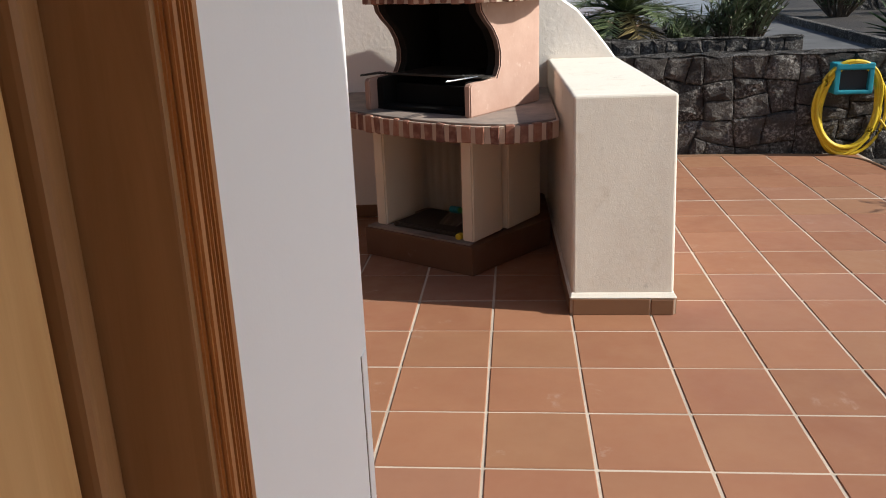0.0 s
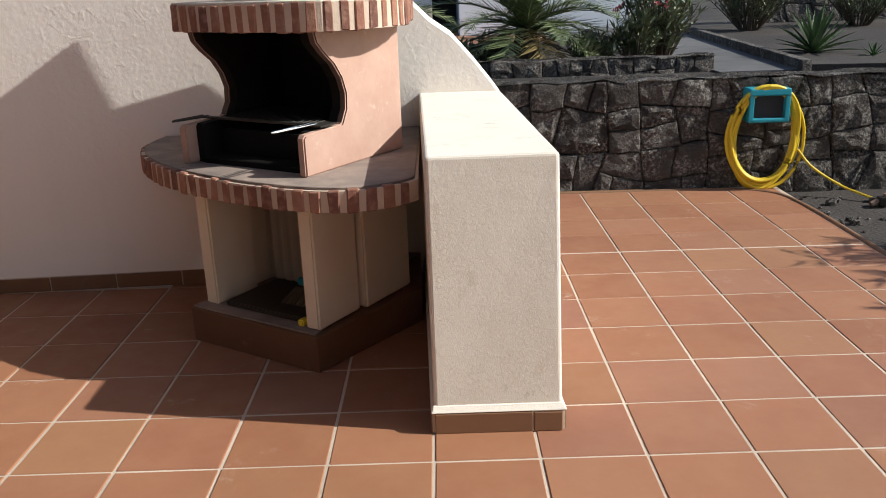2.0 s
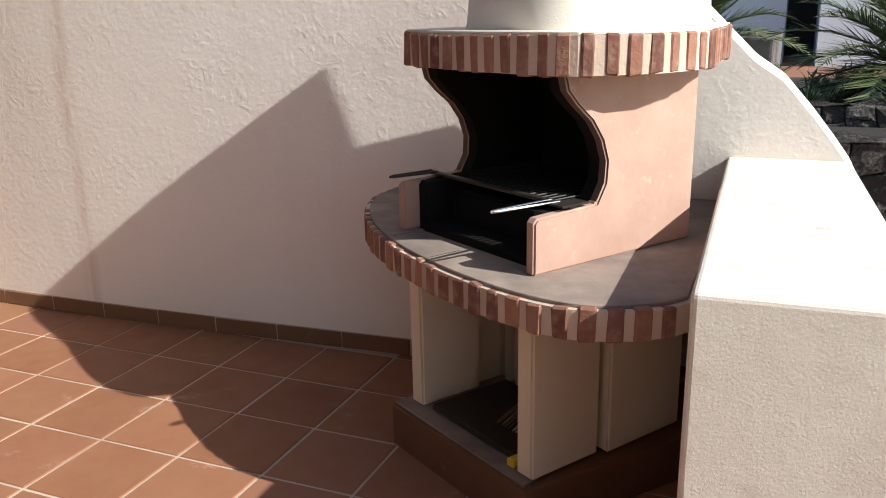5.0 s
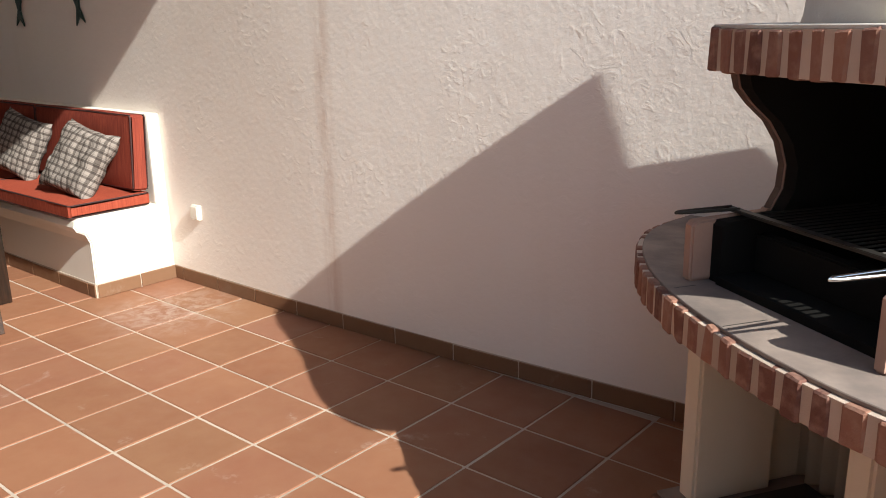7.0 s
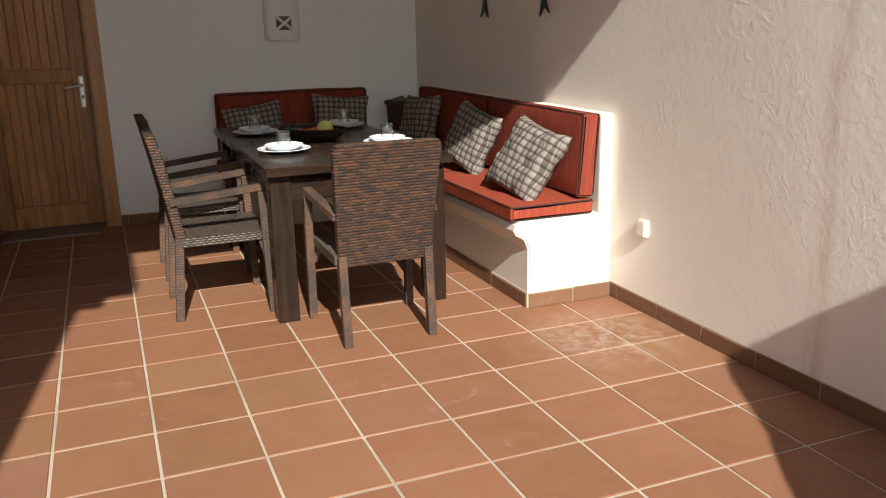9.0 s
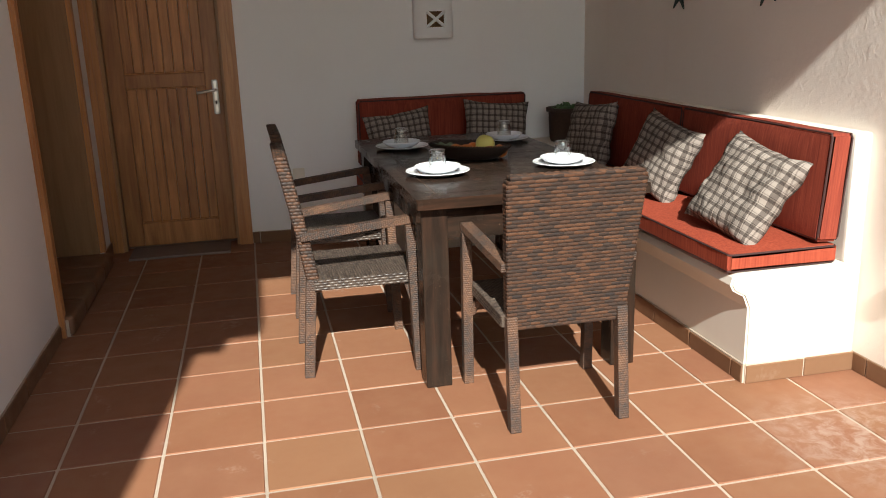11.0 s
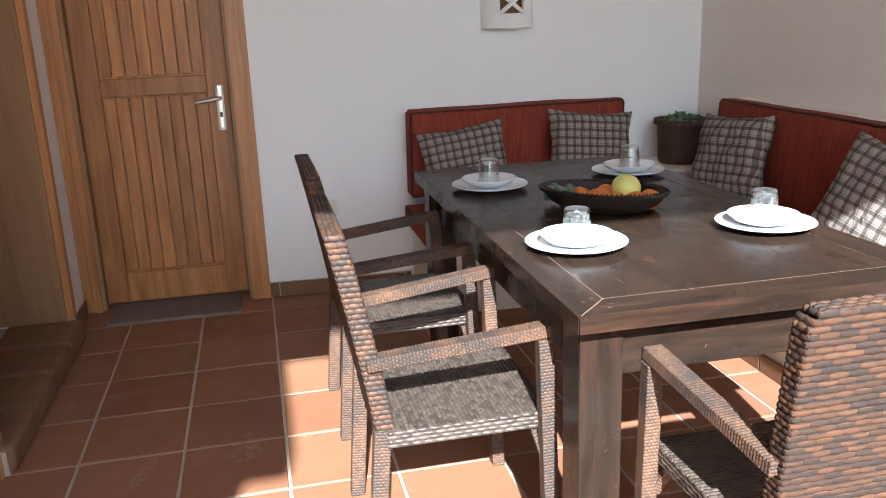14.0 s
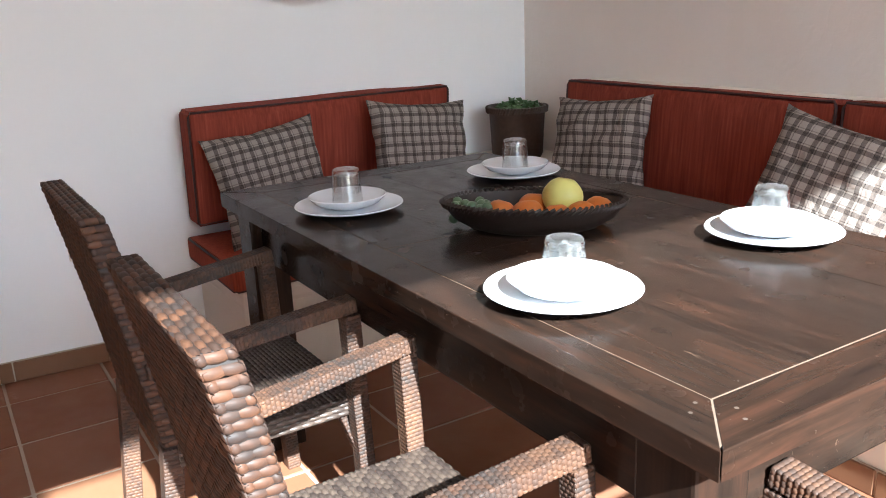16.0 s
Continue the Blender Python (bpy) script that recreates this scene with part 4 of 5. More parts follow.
def fruit(name, label, r, x, y, z, mat, squash=0.9):
    bm = bmesh.new()
    bmesh.ops.create_uvsphere(bm, u_segments=24, v_segments=14, radius=r)
    for v in bm.verts:
        q = v.co / r
        v.co.z *= squash
        v.co *= 1 + 0.03 * noise.noise(q * 1.7 + Vector((x * 9, y * 9, 0)))
        v.co.z -= 0.10 * r * max(0, 1 - (q.x ** 2 + q.y ** 2) * 9) * (1 if q.z > 0 else -1)
    ob = mesh_ob(name, bm, mat, True)
    ob.matrix_world = fb.matrix_world @ pose(x, y, z - 0.032, random.uniform(-25, 25), random.uniform(-25, 25), 0)
    return tagged(ob, label, name, "fruit in the basket")


for x, y, z in ((-0.075, 0.012, 0.062), (-0.012, -0.004, 0.064), (-0.002, 0.058, 0.068), (0.055, -0.026, 0.062), (0.108, -0.008, 0.062), (0.148, 0.032, 0.066)):
    fruit("orange", "bright orange mandarin lying in the basket", random.uniform(0.034, 0.039), x, y, z, M["orange"])
fruit("melon", "pale yellow round fruit on top of the oranges", 0.047, 0.066, 0.038, 0.096, M["lemon"], 0.95)
gr = thing("grapes", "bunch of dark green grapes in the basket", "grapes", fb.matrix_world.copy(), "fruit in the basket")
for k in range(26):
    bm = bmesh.new()
    bmesh.ops.create_uvsphere(bm, u_segments=12, v_segments=8, radius=0.0125)
    o = part("grape", bm, M["grape"], gr, smooth=True)
    lay = k // 13
    o.location = (-0.178 + 0.018 * (k % 5) + random.uniform(-0.006, 0.006), -0.012 + 0.026 * ((k // 5) % 3) + random.uniform(-0.006, 0.006), 0.026 + 0.02 * lay + 0.006 * (k % 2))

# ---- wicker armchairs ----
ARC = (-1.0, -0.55, 0.0, 0.55, 1.0)
ROUND = ((-1.0, -0.55), (-0.66, 0.66), (0.0, 1.0), (0.66, 0.66), (1.0, -0.55))


def cell(bm, o, u, v, n, lu, lv, h):
    """One visible strand of weave that rises over a stake and dives under the next: centre o, half-lengths lu and lv."""
    rows = []
    for s in ARC:
        taper = 1.0 - 0.10 * s * s
        rows.append([bm.verts.new(o + u * (s * lu) + v * (k * lv * taper) + n * (h * (z - 1.1 * s * s))) for k, z in ROUND])
    for a, b in zip(rows, rows[1:]):
        for i in range(4):
            bm.faces.new((a[i], b[i], b[i + 1], a[i + 1]))


def weave(bm, o, u, v, n, L, W, su, sv, h=0.004):
    """Brick-bonded weave over a flat face from corner o: strands of length su along u, rows of height sv along v."""
    rows = max(1, round(W / sv))
    sv = W / rows
    cols = max(1, round(L / su))
    su = L / cols
    for j in range(rows):
        for i in range(-1 if j % 2 else 0, cols):
            x0 = max(0, i * su + (su / 2 if j % 2 else 0))
            x1 = min(L, (i + 1) * su + (su / 2 if j % 2 else 0))
            if x1 - x0 > su * 0.2:
                cell(bm, o + u * ((x0 + x1) / 2) + v * ((j + 0.5) * sv), u, v, n, (x1 - x0) / 2 * 1.12, sv / 2 * 1.06, h * random.uniform(0.85, 1.15))


def woven_bar(p0, p1, w, t, wide=Vector((1, 0, 0)), su=0.03, sv=0.0085):
    """A square bar from p0 to p1 wrapped in strands running across it; wide: the direction of its width w."""
    p0, p1 = Vector(p0), Vector(p1)
    d = (p1 - p0).normalized()
    s = (wide - d * wide.dot(d)).normalized()
    k = d.cross(s)
    L = (p1 - p0).length
    bm = bmesh.new()
    core = 0.001
    vs = []
    for q in (p0, p1):
        for a, b in ((-1, -1), (1, -1), (1, 1), (-1, 1)):
            vs.append(bm.verts.new(q + s * (a * (w / 2 - core)) + k * (b * (t / 2 - core))))
    for q in ((3, 2, 1, 0), (4, 5, 6, 7), (0, 1, 5, 4), (1, 2, 6, 5), (2, 3, 7, 6), (3, 0, 4, 7)):
        bm.faces.new([vs[i] for i in q])
    for sg in (1, -1):
        weave(bm, p0 - s * (w / 2) + k * (sg * t / 2), s, d, k * sg, w, L, w / 4, sv, 0.0013)
        weave(bm, p0 - k * (t / 2) + s * (sg * w / 2), k, d, s * sg, t, L, t / 3, sv, 0.0013)
    for q, e in ((p0, -d), (p1, d)):
        weave(bm, q - s * (w / 2) - k * (t / 2), s, k, e, w, t, w / 2, sv, 0.002)
    bmesh.ops.recalc_face_normals(bm, faces=bm.faces[:])
    return bm


def make_chair():
    """A wicker armchair; local y points forwards, origin on the floor in its middle."""
    root = thing("wicker_armchair", "brown woven wicker dining armchair pulled up to the table", "chair", pose(0, 0, 0), "armchairs round the table")
    X, Z = Vector((1, 0, 0)), Vector((0, 0, 1))
    bw, fw, yb, yf = 0.205, 0.255, -0.215, 0.226
    for s in (-1, 1):
        part("leg", woven_bar((s * bw, yb - 0.015, 0), (s * bw, yb + 0.02, 0.42), 0.038, 0.040), M["wicker_bar"], root, smooth=True)
        part("leg", woven_bar((s * fw, yf + 0.005, 0), (s * fw, yf - 0.015, 0.632), 0.038, 0.037), M["wicker_bar"], root, smooth=True)
        part("armrest", woven_bar((s * (bw + 0.018), yb - 0.01, 0.606), (s * (fw - 0.004), yf - 0.002, 0.654), 0.045, 0.030), M["wicker_bar"], root, smooth=True)
    # backrest, leaning back and a little bowed
    bm = bmesh.new()
    H, z0, rows, th = 0.56, 0.37, 41, 0.046

    def yline(z):
        q = (z - z0) / H
        return yb + 0.035 - 0.08 * q - 0.022 * q * q

    def half(z):
        q = (z - z0) / H
        return 0.217 + 0.030 * q - 0.022 * max(0.0, (q - 0.94) / 0.06) ** 2

    for side in (1, -1):
        for j in range(rows):
            hw = half(z0 + H * (j + 0.5) / rows)
            za, zb = z0 + H * j / rows, z0 + H * (j + 1) / rows
            ya, yc = yline(za) + side * th / 2, yline(zb) + side * th / 2
            o, v = Vector((-hw, ya, za)), Vector((0, yc - ya, zb - za))
            nr = Vector((0, side, side * -0.2)).normalized()
            cols = 13
            su = 2 * hw / cols
            for i in range(-1 if j % 2 else 0, cols):
                x0, x1 = max(0, (i + (0.5 if j % 2 else 0)) * su), min(2 * hw, (i + 1 + (0.5 if j % 2 else 0)) * su)
                if x1 - x0 > 0.006:
                    cell(bm, o + X * ((x0 + x1) / 2) + v * 0.5, X, v.normalized(), nr, (x1 - x0) / 2 * 1.12, v.length / 2 * 1.08, 0.0036 * random.uniform(0.85, 1.2))
    for s in (-1, 1):
        for j in range(rows):
            hw = half(z0 + H * (j + 0.5) / rows)
            za, zb = z0 + H * j / rows, z0 + H * (j + 1) / rows
            ya, yc = yline(za), yline(zb)
            v = Vector((0, yc - ya, zb - za))
            for e0, e1 in (((0, 0.5), (0.5, 1)) if j % 2 else ((0, 0.25), (0.25, 0.75), (0.75, 1))):
                cell(bm, Vector((s * hw, (ya + yc) / 2 + th * ((e0 + e1) / 2 - 0.5), (za + zb) / 2)), Vector((0, 1, 0)), v.normalized(), Vector((s, 0, 0)), th * (e1 - e0) / 2 * 1.12, v.length / 2 * 1.08, 0.0028)
    hw = half(z0 + H)
    weave(bm, Vector((-hw, yline(z0 + H) - th / 2, z0 + H)), X, Vector((0, 1, 0)), Z, 2 * hw, th, 0.026, th / 4, 0.003)
    bmesh.ops.recalc_face_normals(bm, faces=bm.faces[:])
    weave_bm = bm
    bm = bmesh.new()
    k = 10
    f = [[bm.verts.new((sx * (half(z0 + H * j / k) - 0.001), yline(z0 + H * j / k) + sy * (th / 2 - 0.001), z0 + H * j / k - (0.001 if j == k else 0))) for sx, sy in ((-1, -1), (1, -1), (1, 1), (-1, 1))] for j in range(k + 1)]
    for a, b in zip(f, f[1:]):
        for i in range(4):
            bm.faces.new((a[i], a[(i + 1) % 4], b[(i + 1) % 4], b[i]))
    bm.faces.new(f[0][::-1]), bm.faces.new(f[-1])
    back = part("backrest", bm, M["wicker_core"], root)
    tagged(part("weave", weave_bm, M["wicker"], back, "brown and grey woven strands", True), kind="stuff")
    # seat
    bm = bmesh.new()
    zs = 0.425
    add_box(bm, (-fw + 0.02, yb + 0.03, zs - 0.045), (fw - 0.02, yf + 0.012, zs - 0.001))
    weave(bm, Vector((-fw + 0.018, yb + 0.03, zs)), X, Vector((0, 1, 0)), Z, 2 * fw - 0.036, yf - yb - 0.02, 0.021, 0.0115, 0.0020)
    weave(bm, Vector((-fw + 0.018, yf + 0.013, zs - 0.045)), X, Z, Vector((0, 1, 0)), 2 * fw - 0.036, 0.045, 0.03, 0.012, 0.004)
    for s in (-1, 1):
        weave(bm, Vector((s * (fw - 0.019), yb + 0.03, zs - 0.045)), Vector((0, 1, 0)), Z, Vector((s, 0, 0)), yf - yb - 0.02, 0.045, 0.03, 0.012, 0.004)
    bmesh.ops.recalc_face_normals(bm, faces=bm.faces[:])
    part("seat", bm, M["seat"], root, "greyish woven seat", True)
    for s in (-1, 1):
        part("brace", woven_bar((s * (fw - 0.015), yf - 0.01, 0.30), (s * (fw - 0.055), yf - 0.03, 0.385), 0.024, 0.024), M["wicker_bar"], root, smooth=True)
    return root


chair = make_chair()
chair.matrix_world = pose(-5.018, 2.925, 0, 0, 0, 0)
copy_thing(chair, pose(-5.785, 2.93, 0, 0, 0, 0.5))
c3 = copy_thing(chair, pose(-4.338, 3.572, 0, 0, 0, 90))
tagged(c3, "brown woven wicker armchair at the head of the table")

# ---- wall fittings ----
lamp = thing("wall_lamp", "white half-round ceramic wall lamp with a cross cut-out", "wall lamp", pose(WEST(3.785), 3.785, 1.325))
bm = bmesh.new()
n = 18
R, HH = 0.135, 0.32
hole = (0.07, 0.15)


def lamp_shell(bm, a0, a1, z0, z1, n):
    outer, inner = [], []
    for i in range(n + 1):
        a = a0 + (a1 - a0) * i / n
        for r, lst in ((R, outer), (R - 0.012, inner)):
            lst.append((bm.verts.new((0.75 * r * math.cos(a), r * math.sin(a), z0)), bm.verts.new((0.75 * r * math.cos(a), r * math.sin(a), z1))))
    for i in range(n):
        bm.faces.new((outer[i][0], outer[i + 1][0], outer[i + 1][1], outer[i][1]))
        bm.faces.new((inner[i][0], inner[i][1], inner[i + 1][1], inner[i + 1][0]))
        bm.faces.new((outer[i][1], outer[i + 1][1], inner[i + 1][1], inner[i][1]))
        bm.faces.new((outer[i][0], inner[i][0], inner[i + 1][0], outer[i + 1][0]))
    for e, f2 in ((outer[0], inner[0]), (outer[-1], inner[-1])):
        bm.faces.new((e[0], e[1], f2[1], f2[0]))


hp = math.pi / 2
lamp_shell(bm, -hp, hp, 0.0, hole[0], 24)
lamp_shell(bm, -hp, hp, hole[1] + 0.02, HH, 24)
lamp_shell(bm, -hp, -0.48, hole[0], hole[1] + 0.02, 10)
lamp_shell(bm, 0.48, hp, hole[0], hole[1] + 0.02, 10)
bmesh.ops.recalc_face_normals(bm, faces=bm.faces[:])
part("shade", bm, M["plaster_smooth"], lamp, smooth=False)
# caps added to close the shade and keep light out of it
for z in (0.002, HH - 0.014):
    bm = prism([(0.75 * (R - 0.011) * math.cos(-hp + math.pi * i / 16), (R - 0.011) * math.sin(-hp + math.pi * i / 16)) for i in range(17)], z, z + 0.012)
    part("cap", bm, M["plaster_smooth"], lamp)
# brown plate: paints the dark seen through the cut-out
part("socket", box((0.001, -0.07, 0.05), (0.03, 0.07, 0.19), 0.005), M["jamb_wood"], lamp, "brown plate painting the lamp's dark inside")
bm = bmesh.new()
for s in (1, -1):
    add_tube(bm, [(0.098, -s * 0.062, hole[0]), (0.101, 0, (hole[0] + hole[1] + 0.02) / 2), (0.098, s * 0.062, hole[1] + 0.02)], 0.011, 6)
part("cross", bm, M["plaster_smooth"], lamp, "white crossed bars over the opening")

sk = thing("wall_socket", "cream plastic outdoor wall socket", "socket", pose(-3.945, north(-3.945), 0.40))
part("box", box((-0.035, -0.026, -0.01), (0.035, 0.0, 0.075), 0.008, 3), M["white_plastic"], sk)
part("lid", box((-0.03, -0.034, -0.005), (0.03, -0.025, 0.07), 0.006, 2), M["white_plastic"], sk)
sk2 = thing("wall_socket", "cream plastic wall socket low on the end wall", "socket", pose(WEST(2.83), 2.83, 0.42, 0, 0, 90))
part("box", box((-0.04, -0.012, 0), (0.04, 0.0, 0.08), 0.006, 3), M["white_plastic"], sk2)

for x, tilt in ((-5.745, 6), (-5.0, -7)):
    fi = thing("fish_ornament", "dark metal fish hanging on the wall", "ornament", pose(x, north(x) - 0.012, 1.72, 0, tilt, 0), "fish on the wall")
    out = [(0, 0.16), (0.045, 0.10), (0.058, 0.0), (0.04, -0.10), (0.016, -0.17), (0.06, -0.27), (0.03, -0.245), (0.0, -0.225), (-0.028, -0.25), (-0.055, -0.275), (-0.016, -0.17), (-0.045, -0.10), (-0.06, 0.0), (-0.042, 0.10)]
    bm = prism(out, -0.006, 0.006, 0.003, 1)
    bmesh.ops.transform(bm, matrix=Matrix.Rotation(radians(90), 4, "X"), verts=bm.verts[:])
    part("body", bm, M["fish"], fi)
    part("fin", box((0.04, -0.012, -0.03), (0.085, -0.004, 0.03), 0.004), M["fish"], fi)


# ---- barbecue in the corner ----
bbq = thing("barbecue", "corner masonry barbecue of brick and pink concrete with a sooty firebox", "barbecue")
BA = radians(-32)
U, V = Vector((-math.cos(BA), -math.sin(BA), 0)), Vector((-math.sin(BA), math.cos(BA), 0))   # to its left, and to its back
O = Vector((-0.282, 3.888, 0))


def bb(u, v, z):
    return O + U * u + V * v + Vector((0, 0, z))


def bbox(u0, u1, v0, v1, z0, z1, bev=0.008):
    bm = bmesh.new()
    vs = [bm.verts.new(bb(u, v, z)) for z in (z0, z1) for v in (v0, v1) for u in (u0, u1)]
    for q in ((0, 2, 3, 1), (4, 5, 7, 6), (0, 1, 5, 4), (2, 6, 7, 3), (0, 4, 6, 2), (1, 3, 7, 5)):
        bm.faces.new([vs[i] for i in q])
    bmesh.ops.recalc_face_normals(bm, faces=bm.faces[:])
    if bev:
        bmesh.ops.bevel(bm, geom=bm.edges[:], offset=bev, segments=2, affect="EDGES")
    return bm


W = 0.665
# plinth, legs and fluted back
part("plinth", prism([bb(-0.02, -0.045, 0).xy, bb(W + 0.015, -0.045, 0).xy, bb(W + 0.015, 0.5, 0).xy, (-0.42, 4.88), (0.10, 4.88), (0.115, 4.35)], 0, 0.152, 0.006), M["plinth"], bbq, "dark brown tiled plinth")
part("ledge", prism([bb(0.0, -0.03, 0).xy, bb(W + 0.01, -0.03, 0).xy, bb(W + 0.01, 0.5, 0).xy, (-0.42, 4.86), (0.09, 4.86)], 0.152, 0.160), M["shelf"], bbq)
part("leg", bbox(0.0, 0.07, 0.0, 0.27, 0.158, 0.692), M["plaster_pillar"], bbq, "cream concrete leg")
part("leg", bbox(-0.02, 0.06, 0.29, 0.62, 0.158, 0.692), M["plaster_pillar"], bbq, "cream concrete leg")
part("leg", bbox(W - 0.085, W - 0.015, 0.02, 0.27, 0.158, 0.692), M["plaster_pillar"], bbq, "cream concrete leg")
part("side_panel", bbox(W - 0.05, W - 0.022, 0.268, 0.43, 0.158, 0.692, 0.003), M["plaster_pillar"], bbq, "cream concrete side panel")
bm = bmesh.new()
nf = 84
pts = [(W * (1 - i / nf), 0.40 + 0.024 * math.sin(i * math.pi / 3.5)) for i in range(nf + 1)]
lo = [bm.verts.new(bb(u, v, 0.158)) for u, v in pts]
hi = [bm.verts.new(bb(u, v, 0.692)) for u, v in pts]
for i in range(nf):
    bm.faces.new((lo[i], lo[i + 1], hi[i + 1], hi[i]))
bmesh.ops.solidify(bm, geom=bm.faces[:], thickness=0.03)
part("fluted_back", bm, M["plaster_pillar"], bbq, "cream fluted back panel", True)

# shelf: slab, concrete top and brick rim
rim = smooth_line([(-1.165, 4.83), (-1.16, 4.66), (-1.09, 4.46), (-0.95, 4.24), (-0.77, 4.05), (-0.55, 3.88), (-0.33, 3.755), (-0.16, 3.705), (-0.03, 3.725), (0.08, 3.79), (0.135, 3.86)], 6)
rim = [Vector((p.x, p.y)) for p in rim]


def inset(line, d):
    out = []
    for i, p in enumerate(line):
        t = (line[min(i + 1, len(line) - 1)] - line[max(i - 1, 0)]).normalized()
        out.append(p + Vector((-t.y, t.x)) * d)
    return out


inn = inset(rim, 0.02)
part("slab", prism([p[:] for p in inset(rim, 0.004)] + [(0.12, 4.99), (-1.14, 4.932)], 0.690, 0.768), M["mortar"], bbq, "mortar core of the shelf")
part("top", prism([p[:] for p in inn] + [(0.12, 4.985), (-1.13, 4.93)], 0.768, 0.779, 0.002, 1), M["shelf"], bbq, "stained grey concrete shelf top")
for uu, vv in ((0.33, -0.115), (0.60, -0.06)):
    part("joint", bbox(uu, uu + 0.003, vv, 0.0, 0.776, 0.7795, 0), M["iron"], bbq)


def brick_band(line, z0, z1, w, gap, parent, depth=0.06, skip=0.0):
    acc = [0.0]
    for a, b in zip(line, line[1:]):
        acc.append(acc[-1] + (b - a).length)
    s = skip
    while s + w < acc[-1]:
        mid_s = s + w / 2
        i = max(k for k in range(len(acc) - 1) if acc[k] <= mid_s)
        f = (mid_s - acc[i]) / (acc[i + 1] - acc[i])
        p = line[i].lerp(line[i + 1], f)
        t = (line[i + 1] - line[i]).normalized()
        nrm = Vector((-t.y, t.x))
        bw = w * random.uniform(0.88, 1.08)
        bm = box((-bw / 2, 0, z0 + random.uniform(-0.003, 0.003)), (bw / 2, depth, z1 + random.uniform(-0.004, 0.004)), 0.005, 1)
        for v in bm.verts:
            v.co += Vector((1, 1, 1)) * 0.0035 * noise.noise(v.co * 40 + Vector((s * 9, 0, z0)))
        o = part("brick", bm, M["brick"], parent)
        q = p - nrm * random.uniform(-0.001, 0.004)
        o.matrix_local = Matrix(((t.x, nrm.x, 0, q.x), (t.y, nrm.y, 0, q.y), (0, 0, 1, 0), (0, 0, 0, 1)))
        s += w + gap


brick_band(rim, 0.688, 0.771, 0.045, 0.024, bbq)

# firebox: cheeks with an S-shaped front, back, sills and hood
cheek = [(0.0, 0.779), (0.0, 0.925), (0.012, 0.937), (0.23, 0.945), (0.262, 1.00), (0.266, 1.06), (0.245, 1.12), (0.205, 1.175), (0.15, 1.22), (0.112, 1.26), (0.10, 1.30), (0.10, 1.325), (0.64, 1.325), (0.64, 0.779)]
for u0, u1 in ((0.0, 0.036), (W - 0.036, W)):
    bm = bmesh.new()
    a = [bm.verts.new(bb(u0, v, z)) for v, z in cheek]
    b = [bm.verts.new(bb(u1, v, z)) for v, z in cheek]
    bm.faces.new(a), bm.faces.new(b)
    for i in range(len(cheek)):
        bm.faces.new((a[i], a[(i + 1) % len(cheek)], b[(i + 1) % len(cheek)], b[i]))
    bmesh.ops.recalc_face_normals(bm, faces=bm.faces[:])
    bmesh.ops.bevel(bm, geom=[e for e in bm.edges if e.calc_face_angle(0) > 1.0], offset=0.006, segments=2, affect="EDGES")
    side = part("cheek", bm, M["pink"], bbq, "pink concrete side cheek with a sooty front edge")
    side.data.materials.append(M["sooty_edge"])
    for f in side.data.polygons:
        if f.center.z > 0.95 and abs(f.normal.dot(U)) < 0.97 and f.normal.dot(V) < 0.3:
            f.material_index = 1
for u0, u1 in ((0.034, 0.075), (W - 0.075, W - 0.034)):
    bm = bmesh.new()
    line = [(min(v + (0.06 if z < 0.94 and v < 0.1 else 0.005), 0.6), z) for v, z in cheek]
    a = [bm.verts.new(bb(u0, v, z)) for v, z in line]
    b = [bm.verts.new(bb(u1, v, z)) for v, z in line]
    bm.faces.new(a), bm.faces.new(b)
    for i in range(len(line)):
        bm.faces.new((a[i], a[(i + 1) % len(line)], b[(i + 1) % len(line)], b[i]))
    bmesh.ops.recalc_face_normals(bm, faces=bm.faces[:])
    part("lining", bm, M["soot"], bbq, "soot-black firebrick lining")
part("lining", bbox(0.06, W - 0.06, 0.56, 0.6, 0.78, 1.32, 0), M["soot"], bbq, "soot-black firebrick lining")
part("hearth", bbox(0.075, W - 0.075, 0.05, 0.56, 0.779, 0.80, 0), M["soot"], bbq, "sooty hearth floor")
part("grate_support", bbox(0.075, W - 0.075, 0.16, 0.20, 0.80, 0.90, 0.004), M["soot"], bbq)

hood = [(-0.69, 4.835), (-0.76, 4.60), (-0.835, 4.36), (-0.845, 4.315), (-0.70, 4.19), (-0.50, 4.06), (-0.36, 3.985), (-0.245, 3.94), (-0.19, 3.94), (-0.10, 3.985), (0.0, 4.07), (0.07, 4.18), (0.105, 4.30), (0.11, 4.86), (-0.40, 4.882)]
hood = [Vector(p) for p in hood]
part("hood_slab", prism([p[:] for p in inset(hood, 0.004)], 1.302, 1.402), M["mortar"], bbq, "mortar core of the hood")
part("hood_top", prism([p[:] for p in inset(hood, 0.01)], 1.402, 1.412, 0.002, 1), M["pillar"], bbq, "white rendered hood top")
brick_band(hood[3:14], 1.30, 1.405, 0.040, 0.024, bbq, 0.06, 0.004)
brick_band(hood[:4], 1.30, 1.405, 0.040, 0.024, bbq, 0.06, 0.02)
bm = bmesh.new()
cu, cv, hu, hv, cr = 0.30, 0.41, 0.265, 0.29, 0.19
ch = []
for k, (su, sv) in enumerate(((1, 1), (-1, 1), (-1, -1), (1, -1))):
    for i in range(8):
        a = math.pi / 2 * (k + i / 7)
        q = cr if sv < 0 else 0.025
        ch.append((su * (hu - q) + q * math.cos(a), sv * (hv - q) + q * math.sin(a)))
n = len(ch)
